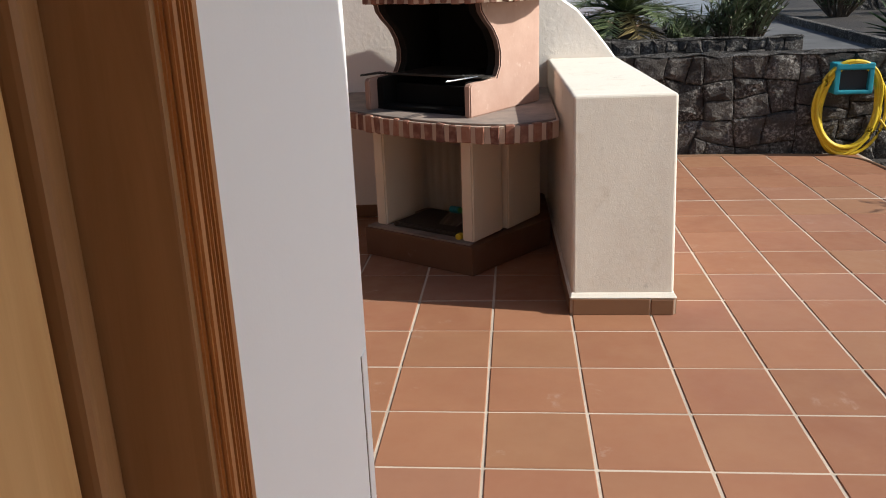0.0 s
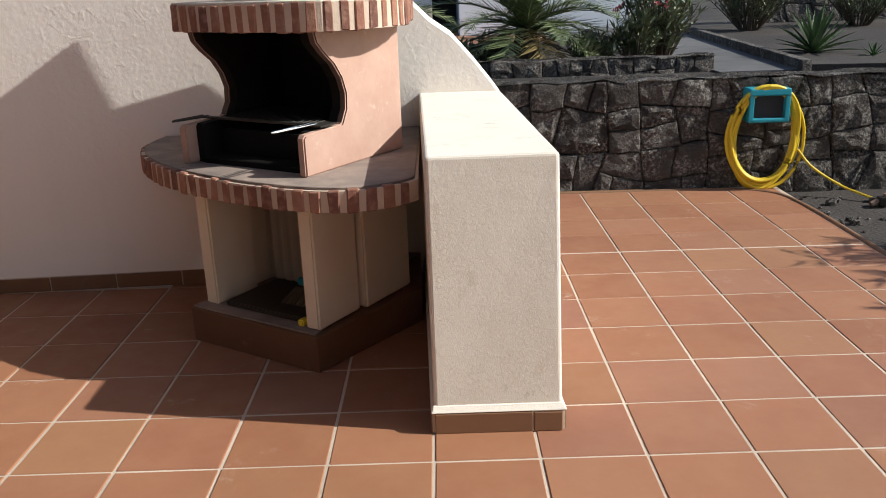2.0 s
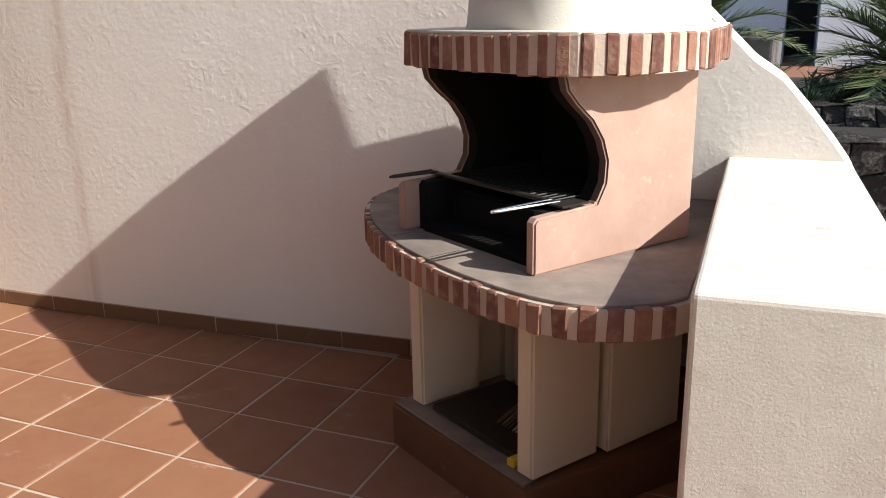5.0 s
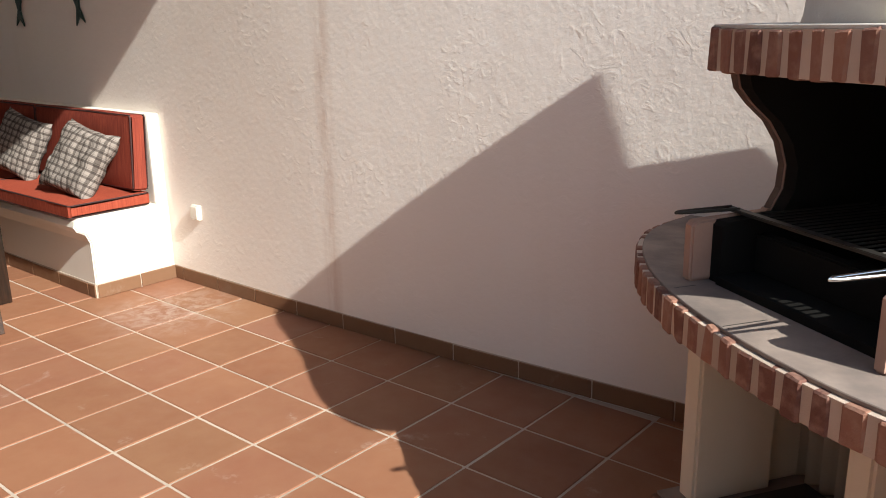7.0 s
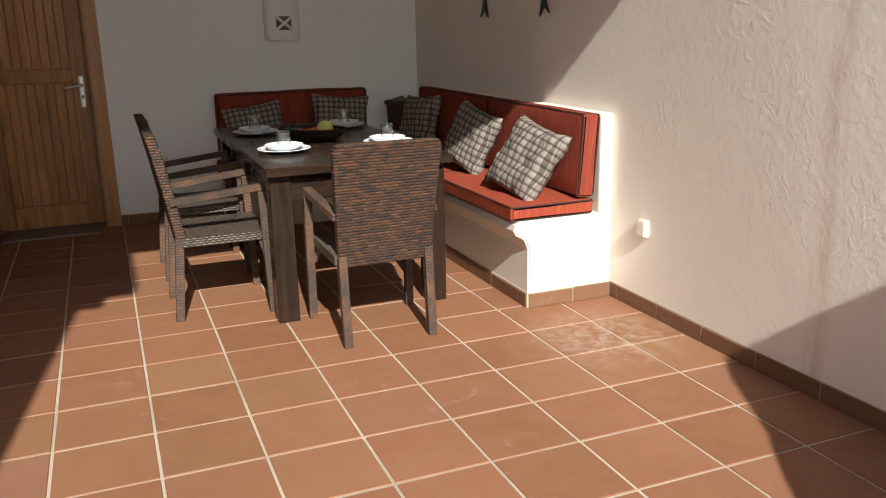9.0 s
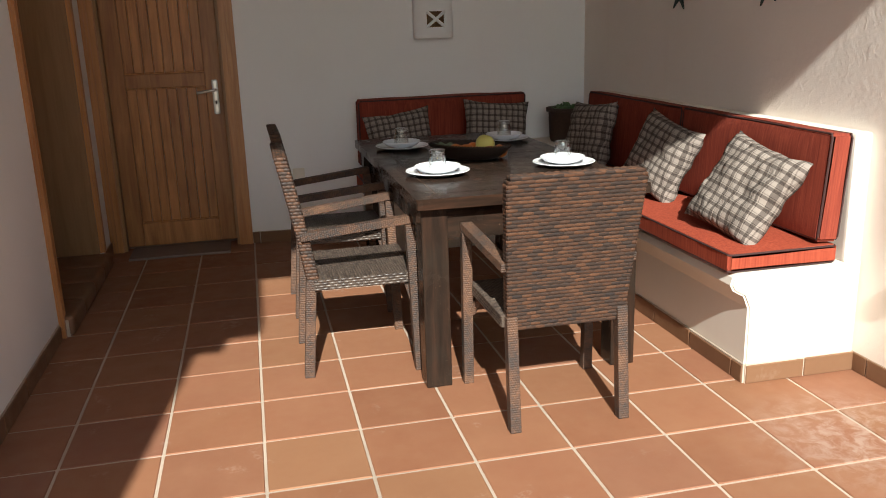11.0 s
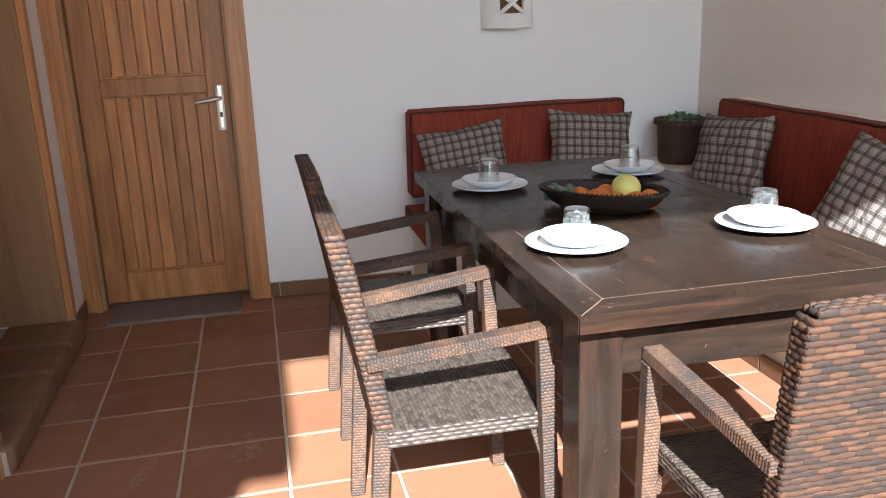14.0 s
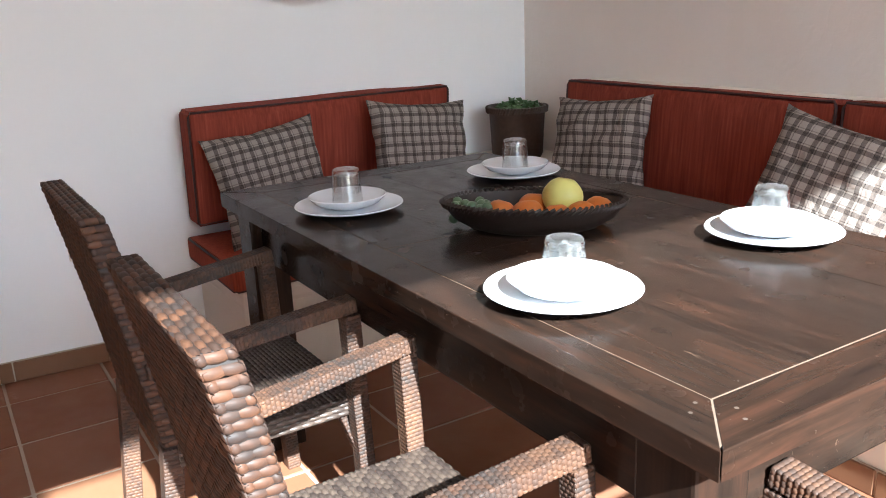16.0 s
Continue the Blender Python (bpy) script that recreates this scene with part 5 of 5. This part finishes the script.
rings = [[bm.verts.new(bb(cu + x * f, cv + y + (0.035 * (2.04 - z) / 0.61 if y > 0 else 0.24 * max(0, z - 1.5) / 0.54), z)) for x, y in ch] for f, z in ((1.06, 1.41), (1.01, 1.43), (1.0, 1.52), (0.985, 1.78), (0.97, 2.04))]
for a, b in zip(rings, rings[1:]):
    for i in range(n):
        bm.faces.new((a[i], a[(i + 1) % n], b[(i + 1) % n], b[i]))
bm.faces.new(rings[-1])
bmesh.ops.recalc_face_normals(bm, faces=bm.faces[:])
part("chimney", bm, M["pillar"], bbq, "white rendered chimney stack with rounded corners", True)

# grill with its handles
gl = thing("grill", "black iron grill with bare steel handles resting in the barbecue", "grill")
for k in range(20):
    u = 0.085 + (W - 0.17) * k / 19
    part("bar", tube([bb(u, 0.14, 0.953), bb(u, 0.5, 0.953)], 0.003, 5), M["iron"], gl)
part("front_bar", bbox(-0.0, W + 0.01, 0.125, 0.15, 0.947, 0.956, 0.002), M["iron"], gl)
part("end_plate", bbox(0.0, 0.06, 0.10, 0.2, 0.951, 0.957, 0.001), M["iron"], gl)
for u, reach in ((0.055, -0.085), (W - 0.03, -0.035)):
    h = part("handle", tube([bb(u, 0.14, 0.956), bb(u + 0.012, reach + 0.015, 0.958), bb(u + 0.018, reach, 0.958), bb(u + 0.026, reach + 0.015, 0.958), bb(u + 0.034, 0.14, 0.956)], 0.0045, 8), M["chrome" if u < 0.3 else "iron"], gl, "bare steel handle", True)

tray = thing("ash_tray", "black metal tray under the barbecue", "tray")
part("pan", bbox(0.1, W - 0.12, 0.03, 0.36, 0.160, 0.182, 0.006), M["iron"], tray)
brush = thing("grill_brush", "green plastic brush with wire bristles lying on a tray", "brush")
part("handle", tube([bb(0.30, 0.30, 0.215), bb(0.17, 0.24, 0.232), bb(0.09, 0.21, 0.24)], 0.016), M["green_plastic"], brush, smooth=True)
part("head", tube([bb(0.36, 0.31, 0.21), bb(0.30, 0.30, 0.215)], 0.02), M["teal"], brush, "teal brush head", True)
bm = bmesh.new()
for k in range(22):
    u = 0.12 + 0.009 * k
    add_tube(bm, [bb(u, 0.22, 0.222), bb(u + random.uniform(-0.02, 0.02), 0.12, 0.186)], 0.0012, 4)
part("bristles", bm, M["steel"], brush, "thin wire bristles")
tagged(mesh_ob("clip", bbox(0.085, 0.115, 0.0, 0.045, 0.160, 0.187, 0.005), M["yellow_plastic"]), "small yellow plastic clip on the ledge", "clip")

# ---- lava stone garden walls ----
def split_poly(poly, p, n):
    """Both parts of a plane polygon cut along the line through p with normal n."""
    out = ([], [])
    for a, b in zip(poly, poly[1:] + poly[:1]):
        da, db = (a - p).dot(n), (b - p).dot(n)
        if da <= 0:
            out[0].append(a)
        if da >= 0:
            out[1].append(a)
        if da * db < 0:
            m = a.lerp(b, da / (da - db))
            out[0].append(m), out[1].append(m)
    return [q for q in out if len(q) > 2]


def rubble(poly, big):
    """Cuts a wall face into fitted, roughly squared stones."""
    w = max(p.x for p in poly) - min(p.x for p in poly)
    h = max(p.y for p in poly) - min(p.y for p in poly)
    c = Vector((min(p.x for p in poly) + w * random.uniform(0.36, 0.64), min(p.y for p in poly) + h * random.uniform(0.36, 0.64)))
    lim = big * random.uniform(0.8, 1.35)
    if w < lim and h < lim * 0.85:
        return [poly]
    a = random.uniform(-0.34, 0.34)
    n = Vector((math.cos(a), math.sin(a))) if w > h * 1.15 else Vector((math.sin(a) * 0.7, math.cos(a)))
    return [q for half in split_poly(poly, c, n) for q in rubble(half, big)]


def lava_wall(name, x0, x1, y, z0, z1, depth, size, label):
    """A wall of fitted rubble stones, each cut to its neighbours."""
    root = thing(name, label, "wall", kind="structure")
    part("core", box((x0, y + 0.05, z0), (x1, y + depth, z1 - 0.03)), M["joint_dark"], root)
    n_slices = max(1, round((x1 - x0) / 1.6))
    polys = []
    for k in range(n_slices):
        xa, xb = x0 + (x1 - x0) * k / n_slices, x0 + (x1 - x0) * (k + 1) / n_slices
        polys += rubble([Vector((xa, z0)), Vector((xb, z0)), Vector((xb, z1 - 0.02)), Vector((xa, z1 - 0.02))], size)
    for poly in polys:
        c = sum(poly, Vector((0, 0))) / len(poly)
        ring = []
        for a, b in zip(poly, poly[1:] + poly[:1]):
            k = max(1, round((b - a).length / 0.09))
            ring += [a.lerp(b, i / k) for i in range(k)]
        if len(ring) < 4:
            continue
        bm = bmesh.new()
        dep = random.uniform(-0.02, 0.012)
        loops = []
        for f, yy in ((0.995, 0.09), (0.985, 0.02), (0.91, 0.002), (0.5, -0.006)):
            lp = []
            for p in ring:
                q = c + (p - c) * f
                nn = Vector((q.x * 9, q.y * 9, y))
                lp.append(bm.verts.new((q.x + 0.014 * noise.noise(nn), y + yy + dep + (0.022 * noise.noise(nn * 1.3) if yy < 0.05 else 0), q.y + 0.014 * noise.noise(nn + Vector((7, 0, 0))))))
            loops.append(lp)
        n = len(ring)
        for a, b in zip(loops, loops[1:]):
            for i in range(n):
                bm.faces.new((a[i], a[(i + 1) % n], b[(i + 1) % n], b[i]))
        bm.faces.new(loops[-1])
        bmesh.ops.recalc_face_normals(bm, faces=bm.faces[:])
        part("stone", bm, M["lava"], root)
    n = int((x1 - x0) / 0.15)
    bm = bmesh.new()
    grid = [[bm.verts.new((x0 + (x1 - x0) * i / n, y - 0.005 + (depth + 0.02) * j / 4 + 0.03 * noise.noise(Vector((i * 0.9, j, 3))), z1 - 0.02 + 0.035 * noise.noise(Vector((i * 0.8, j * 1.3, z1))))) for j in range(5)] for i in range(n + 1)]
    for i in range(n):
        for j in range(4):
            bm.faces.new((grid[i][j], grid[i + 1][j], grid[i + 1][j + 1], grid[i][j + 1]))
    bmesh.ops.solidify(bm, geom=bm.faces[:], thickness=0.035)
    part("coping", bm, M["lava"], root, "rough grey stone coping")
    return root


lava_wall("wall_lava_1", 0.3, 7.5, STONE_Y, -0.08, 0.79, 0.3, 0.36, "black lava stone garden wall with dark joints")
lava_wall("wall_lava_2", -0.4, 2.72, 8.5, 0.5, 0.765, 0.28, 0.24, "low black lava stone bed edging")
structure("bed_lower", box((-6, STONE_Y + 0.25, -0.3), (9, 8.52, 0.60)), M["gravel"], "black gravel garden bed", "garden bed")
structure("bed_upper", box((-6, 8.7, -0.3), (2.68, 12.6, 0.62)), M["gravel"], "black gravel garden bed", "garden bed")
structure("bed_right", prism([(3.45, 8.3), (12, 7.0), (14, 16), (4.1, 16)], -0.3, 0.66), M["gravel"], "black gravel garden bed", "garden bed")
structure("path", prism([(2.70, 8.3), (3.4, 8.3), (4.05, 15.3), (2.7, 15.3)], -0.3, 0.62), M["path_grey"], "grey concrete garden path", "path")
structure("kerb_1", prism([(3.38, 8.2), (3.47, 8.2), (4.12, 15.3), (4.03, 15.3)], 0.3, 0.71, 0.01), M["lava"], "dark stone path kerb", "kerb")

# white house beyond the garden
hs = thing("white_house", "white house with dark openings behind the garden", "house")
part("wall", box((-9, 16.0, 0.3), (0.14, 22, 4.5)), M["white_house"], hs)
part("wall", box((0.60, 15.2, 0.3), (4.4, 22, 4.5)), M["white_house"], hs)
# solid near-black panel; paints the deep shade of an open porch
part("porch_back", box((0.1, 17.6, 0.3), (0.7, 17.8, 4.5)), M["dark_void"], hs, "near-black panel painting the porch's shade")
part("porch_floor", box((-0.6, 12.6, 0.3), (1.9, 17.6, 0.57)), M["tile"], hs, "terracotta porch floor")
wi = part("window", box((2.6, 15.13, 1.7), (3.5, 15.21, 2.8), 0.01), M["frame_wood"], hs)
part("pane", box((2.68, 15.11, 1.78), (3.42, 15.135, 2.72)), M["dark_void"], wi)
part("post", prism([(-0.2, 11.2), (0.1, 11.2), (0.16, 13.0), (-0.12, 13.0)], 0.4, 1.13, 0.03), M["wall_cap"], hs, "grey stone gate post")
lava_wall("wall_lava_3", 5.4, 14, 14.5, 0.6, 2.2, 0.4, 0.5, "far black lava stone wall")


# ---- plants ----
def palm(x, y, z, scale, n, label):
    root = thing("palm", label, "palm", pose(x, y, z))
    part("trunk", tube([(0, 0, -0.1), (0.01, 0, 0.2 * scale), (0, 0.02, 0.42 * scale)], [0.13 * scale, 0.15 * scale, 0.11 * scale], 10), M["bark"], root)
    green, dry = bmesh.new(), bmesh.new()
    for k in range(n):
        az = k * 2.399 + random.uniform(-0.2, 0.2)
        el = radians(82 - 95 * (k / n)) + random.uniform(-0.1, 0.1)
        L = scale * random.uniform(1.05, 1.45)
        bm = dry if k > n * 0.9 else green
        d = Vector((math.cos(az), math.sin(az), 0))
        spine = []
        p, ang = Vector((0, 0, 0.4 * scale)), el
        for s in range(13):
            spine.append(p.copy())
            p = p + (d * math.cos(ang) + Vector((0, 0, 1)) * math.sin(ang)) * (L / 12)
            ang -= 0.085 + 0.03 * (s / 12)
        add_tube(bm, spine[::3], [0.016 * scale, 0.012 * scale, 0.009 * scale, 0.005 * scale, 0.002 * scale], 4)
        side = d.cross(Vector((0, 0, 1)))
        for s in range(2, 46):
            f = s / 46 * 12
            i = min(int(f), 11)
            q = spine[i].lerp(spine[i + 1], f - i)
            fwd = (spine[i + 1] - spine[i]).normalized()
            ll = scale * 0.36 * math.sin(math.pi * min(1, (s / 46) * 0.85 + 0.16)) * random.uniform(0.8, 1.1)
            for sg in (1, -1):
                tip = q + (side * sg * 0.75 + fwd * 0.75 + Vector((0, 0, random.uniform(-0.15, 0.3)))).normalized() * ll
                wv = fwd * 0.010 * scale
                bm.faces.new([bm.verts.new(v) for v in (q - wv, q + wv, q.lerp(tip, 0.6) + wv * 0.8, tip, q.lerp(tip, 0.6) - wv * 0.8)])
    part("crown", green, M["palm"], root, "feathery green fronds")
    part("dry_skirt", dry, M["palm_dry"], root, "dry yellow lower fronds")


palm(1.12, 9.55, 0.60, 0.92, 38, "young green date palm in a gravel bed")
palm(-0.75, 11.6, 0.60, 1.0, 40, "green palm farther back in the garden")


def oleander(x, y, z, h, w, n, blossoms, label):
    root = thing("oleander", label, "bush", pose(x, y, z))
    stems, leaves, fl = bmesh.new(), bmesh.new(), bmesh.new()
    for k in range(n):
        az = random.uniform(0, 6.28)
        sp = w * math.sqrt(random.random())
        hh = h * random.uniform(0.55, 1.0) * (1 - 0.25 * (sp / w) ** 2)
        top = Vector((sp * math.cos(az), sp * math.sin(az), hh))
        pts = [Vector((0.1 * math.cos(az), 0.1 * math.sin(az), 0)), Vector((0.55 * top.x, 0.55 * top.y, hh * 0.5)), top]
        add_tube(stems, pts, [0.012, 0.008, 0.003], 4)
        for s in range(26):
            f = random.uniform(0.25, 1.0)
            q = pts[0].lerp(pts[1], f * 2) if f < 0.5 else pts[1].lerp(pts[2], f * 2 - 1)
            dirv = Vector((random.uniform(-1, 1), random.uniform(-1, 1), random.uniform(-0.1, 1.1))).normalized()
            L = random.uniform(0.09, 0.16)
            sd = dirv.cross(Vector((0.3, 0.2, 1))).normalized() * 0.012
            leaves.faces.new([leaves.verts.new(v) for v in (q, q + dirv * L * 0.45 + sd, q + dirv * L, q + dirv * L * 0.45 - sd)])
        if k < blossoms:
            for s in range(7):
                q = top + Vector((random.uniform(-0.05, 0.05), random.uniform(-0.05, 0.05), random.uniform(-0.03, 0.05)))
                ax = Vector((random.uniform(-1, 1), random.uniform(-1, 1), random.uniform(0, 1))).normalized()
                s1 = ax.orthogonal().normalized() * 0.025
                s2 = ax.cross(s1)
                c = fl.verts.new(q)
                ring = [fl.verts.new(q + ax * 0.01 + s1 * math.cos(t) + s2 * math.sin(t)) for t in (0, 1.257, 2.513, 3.77, 5.027)]
                for i in range(5):
                    fl.faces.new((c, ring[i], ring[(i + 1) % 5]))
    tagged(part("stem_mass", stems, M["bark"], root), kind="stuff")
    tagged(part("foliage", leaves, M["oleander"], root, "narrow grey-green leaves"), kind="stuff")
    if blossoms:
        tagged(part("blossom_mass", fl, M["flower"], root, "pink blossoms"), kind="stuff")
    else:
        fl.free()


oleander(2.45, 9.5, 0.60, 1.05, 0.45, 75, 14, "oleander bush with pink blossoms in a gravel bed")
oleander(2.15, 9.2, 0.62, 0.55, 0.35, 36, 0, "low grey-green oleander bush")
oleander(1.75, 9.2, 0.60, 0.34, 0.3, 30, 0, "low dry green bush in the gravel")
oleander(4.6, 12.9, 0.64, 1.1, 0.7, 70, 6, "oleander bush by a dark stone wall")
oleander(6.3, 13.2, 0.64, 1.0, 0.7, 60, 8, "oleander bush by a dark stone wall")
oleander(0.75, 9.9, 0.60, 0.3, 0.35, 30, 0, "low green bush in the gravel")


def agave(x, y, z, r, n, label, mat="agave"):
    root = thing("agave", label, "agave", pose(x, y, z))
    for k in range(n):
        az = k * 2.399
        el = radians(80 - 70 * k / n)
        L = r * random.uniform(0.85, 1.1)
        d = Vector((math.cos(az) * math.cos(el), math.sin(az) * math.cos(el), math.sin(el)))
        sd = d.cross(Vector((0, 0, 1))).normalized()
        up = sd.cross(d)
        bm = bmesh.new()
        rows = []
        for s in range(7):
            f = s / 6
            wd = r * 0.055 * math.sin(math.pi * (0.18 + 0.82 * f)) ** 0.8 + 0.001
            c = d * (L * f) - Vector((0, 0, 1)) * (0.12 * r * f * f * math.cos(el))
            rows.append([bm.verts.new(c - sd * wd + up * wd * 0.5), bm.verts.new(c), bm.verts.new(c + sd * wd + up * wd * 0.5)])
        for a, b in zip(rows, rows[1:]):
            for i in range(2):
                bm.faces.new((a[i], a[i + 1], b[i + 1], b[i]))
        bmesh.ops.solidify(bm, geom=bm.faces[:], thickness=0.006)
        part("leaf", bm, M[mat], root)


agave(4.0, 9.4, 0.65, 0.5, 40, "spiky green agave rosette in a gravel bed")
agave(0.45, 9.1, 0.61, 0.3, 24, "small spiky agave in the gravel")
oleander(4.3, 4.72, -0.08, 1.68, 0.5, 90, 0, "green shrub beside the terrace, beyond the tap")
oleander(4.25, 3.82, -0.08, 1.70, 0.4, 60, 0, "green shrub beside the terrace")
agave(4.35, 8.9, 0.65, 0.15, 18, "small pale succulent rosette in the gravel", "succulent")

# ---- hose on the garden wall ----
br = thing("hose_hanger", "teal plastic hose hanger on the lava wall", "hose hanger", pose(2.452, STONE_Y - 0.03, -0.012))
part("top", box((-0.14, -0.115, 0.665), (0.14, 0.05, 0.715), 0.012, 3), M["teal"], br)
part("bottom", box((-0.135, -0.11, 0.485), (0.135, 0.05, 0.515), 0.010, 3), M["teal"], br)
for s in (-1, 1):
    part("side", box((s * 0.122 - 0.018, -0.11, 0.49), (s * 0.122 + 0.018, 0.05, 0.68), 0.008, 2), M["teal"], br)
part("back", box((-0.12, -0.075, 0.5), (0.12, 0.04, 0.68), 0.005), M["dark_void"], br)
hose = thing("garden_hose", "coiled yellow garden hose hanging on a teal holder", "hose", pose(2.452, STONE_Y - 0.06, 0.0))
for k in range(9):
    a, dep = 0.205 + 0.012 * (k % 5), -0.012 * (k // 3)
    bot = random.uniform(0.0, 0.13) if k else 0.0
    pts = []
    for i in range(41):
        t = 2 * math.pi * i / 40
        zc, zr = (0.70 + bot) / 2, (0.72 - bot) / 2
        pts.append((a * math.sin(t) * (1 + 0.08 * math.sin(t * 2 + k)) + 0.012 * math.sin(k * 2.1), dep - 0.05 * max(0, math.cos(t)) - 0.02 * max(0, -math.cos(t)) * (k % 3), zc + zr * math.cos(t) + 0.008 * math.sin(3 * t + k)))
    part("loop", tube(pts, 0.0125, 8), M["hose"], hose, smooth=True)
part("loose_end", tube(smooth_line([(0.24, -0.03, 0.27), (0.34, -0.06, 0.15), (0.52, -0.15, 0.03), (0.66, -0.3, -0.02)], 8), 0.009, 8), M["hose"], hose, "loose end of the hose", True)
tap = thing("garden_tap", "small garden tap on a rusty standpipe", "tap", pose(3.14, 6.15, -0.12))
part("pipe", tube([(0, 0, -0.08), (0.005, 0, 0.12), (0, 0, 0.16)], 0.018), M["copper"], tap, smooth=True)
part("valve", box((-0.05, -0.03, 0.08), (0.05, 0.03, 0.14), 0.012, 2), M["iron"], tap)
part("coupling", tube([(-0.05, 0, 0.11), (-0.10, -0.01, 0.09)], 0.02), M["copper"], tap, smooth=True)
part("wheel", tube([(0.0, -0.05, 0.17), (0.1, -0.05, 0.17)], 0.016), M["green_plastic"], tap, "green tap handle", True)

# ---- loose stones beside the terrace ----
bm = bmesh.new()
for k in range(170):
    r = 0.012 + 0.035 * random.random() ** 3
    c = Vector((EDGE_X + 0.05 + random.uniform(0, 1.4), random.uniform(3.6, STONE_Y - 0.1), -0.05 + r * 0.4))
    q = bmesh.ops.create_icosphere(bm, subdivisions=1, radius=r)["verts"]
    for v in q:
        d = v.co / r
        v.co = c + v.co * (1 + 0.5 * noise.noise(d * 1.4 + c * 7)) * (0.7 if abs(d.z) > 0.8 else 1)
rocks = mesh_ob("loose_stones", bm, M["lava"])
tagged(rocks, "loose black lava stones on the gravel", "stones", kind="stuff")

# ---- floor tiles ----
floor = bpy.data.objects["floor"]
tg = 0.0051
variants = []
for k in range(6):
    bm = box((-P / 2 + tg, -P / 2 + tg, -0.012), (P / 2 - tg, P / 2 - tg, 0.0), 0.003, 1)
    for v in bm.verts:
        if v.co.z > -0.006:
            v.co.z += 0.0006 * noise.noise(Vector((v.co.x * 6 + k * 3, v.co.y * 6, k)))
        v.co.x += 0.0012 * noise.noise(Vector((v.co.y * 9, k * 2.0, 1)))
        v.co.y += 0.0012 * noise.noise(Vector((v.co.x * 9, k * 2.0, 7)))
    me = bpy.data.meshes.new("tile")
    bm.to_mesh(me)
    bm.free()
    me.materials.append(M["tile"])
    variants.append(me)


def tile_allowed(cx, cy):
    if cx > EDGE_X or cx < -7.45 or cy > STONE_Y or cy < -2.9:
        return False
    if cy > north(cx) and cx < 0.5:
        return False
    if cy < HOUSE_Y and cx < HOUSE_X:
        return False
    if cx < WEST(cy) - 0.17:
        return False
    return True


for i in range(-23, 9):
    for j in range(-18, 13):
        cx, cy = X0 + (i + 0.5) * P, Y0 + (j + 0.5) * P
        if not tile_allowed(cx, cy) or j > 6:
            continue
        x0, x1, y0, y1 = cx - P / 2 + tg, cx + P / 2 - tg, cy - P / 2 + tg, cy + P / 2 - tg
        nx1, ny1 = min(x1, EDGE_X), min(y1, STONE_Y - 0.03)
        if nx1 < x1 - 1e-6 or ny1 < y1 - 1e-6 or cy < 0.9:
            if nx1 - x0 > 0.03 and ny1 - y0 > 0.03:
                bm = box((x0, y0, -0.012), (nx1, ny1, 0.0), 0.003, 1)
                part("tile", bm, M["tile"], floor)
            continue
        piece("tile", random.choice(variants), floor, pose(cx, cy, random.uniform(-0.001, 0.001), random.uniform(-0.08, 0.08), random.uniform(-0.08, 0.08), random.choice((0, 90, 180, 270))))
# shorter rows beyond the wide expansion joint
far_rows = (Y0 + 7 * P + 0.012, 5.557, 5.874, 6.192, STONE_Y - 0.03)
for i in range(1, 8):
    for ya, yb in zip(far_rows, far_rows[1:]):
        x0, x1 = X0 + i * P + tg, min(X0 + (i + 1) * P - tg, EDGE_X)
        if x1 - x0 > 0.03:
            o = part("tile", box((x0, ya + tg, -0.012), (x1, yb - tg, 0.0), 0.003, 1), M["tile"], floor)
            o.location.z = random.uniform(-0.001, 0.001)
# rows that the walls cut
for i in range(-21, 2):
    cx = X0 + (i + 0.5) * P
    j = math.floor((north(cx) - Y0) / P)
    y0 = Y0 + j * P + tg
    y1 = min(north(cx), y0 + P - 2 * tg)
    if not tile_allowed(cx, Y0 + (j + 0.5) * P) and y1 - y0 > 0.03:
        part("tile", box((cx - P / 2 + tg, y0, -0.012), (cx + P / 2 - tg, y1, 0.0), 0.003, 1), M["tile"], floor)
part("edging", tube(smooth_line([(EDGE_X - 0.01, 3.0, -0.01), (EDGE_X, 5.0, -0.01), (EDGE_X - 0.01, 6.1, -0.01), (EDGE_X - 0.12, 6.45, -0.01), (EDGE_X - 0.5, 6.56, -0.01), (1.0, 6.585, -0.008), (0.4, 6.59, -0.008)], 6), 0.022, 8), M["skirting"], floor, "rounded terracotta floor edge", True)
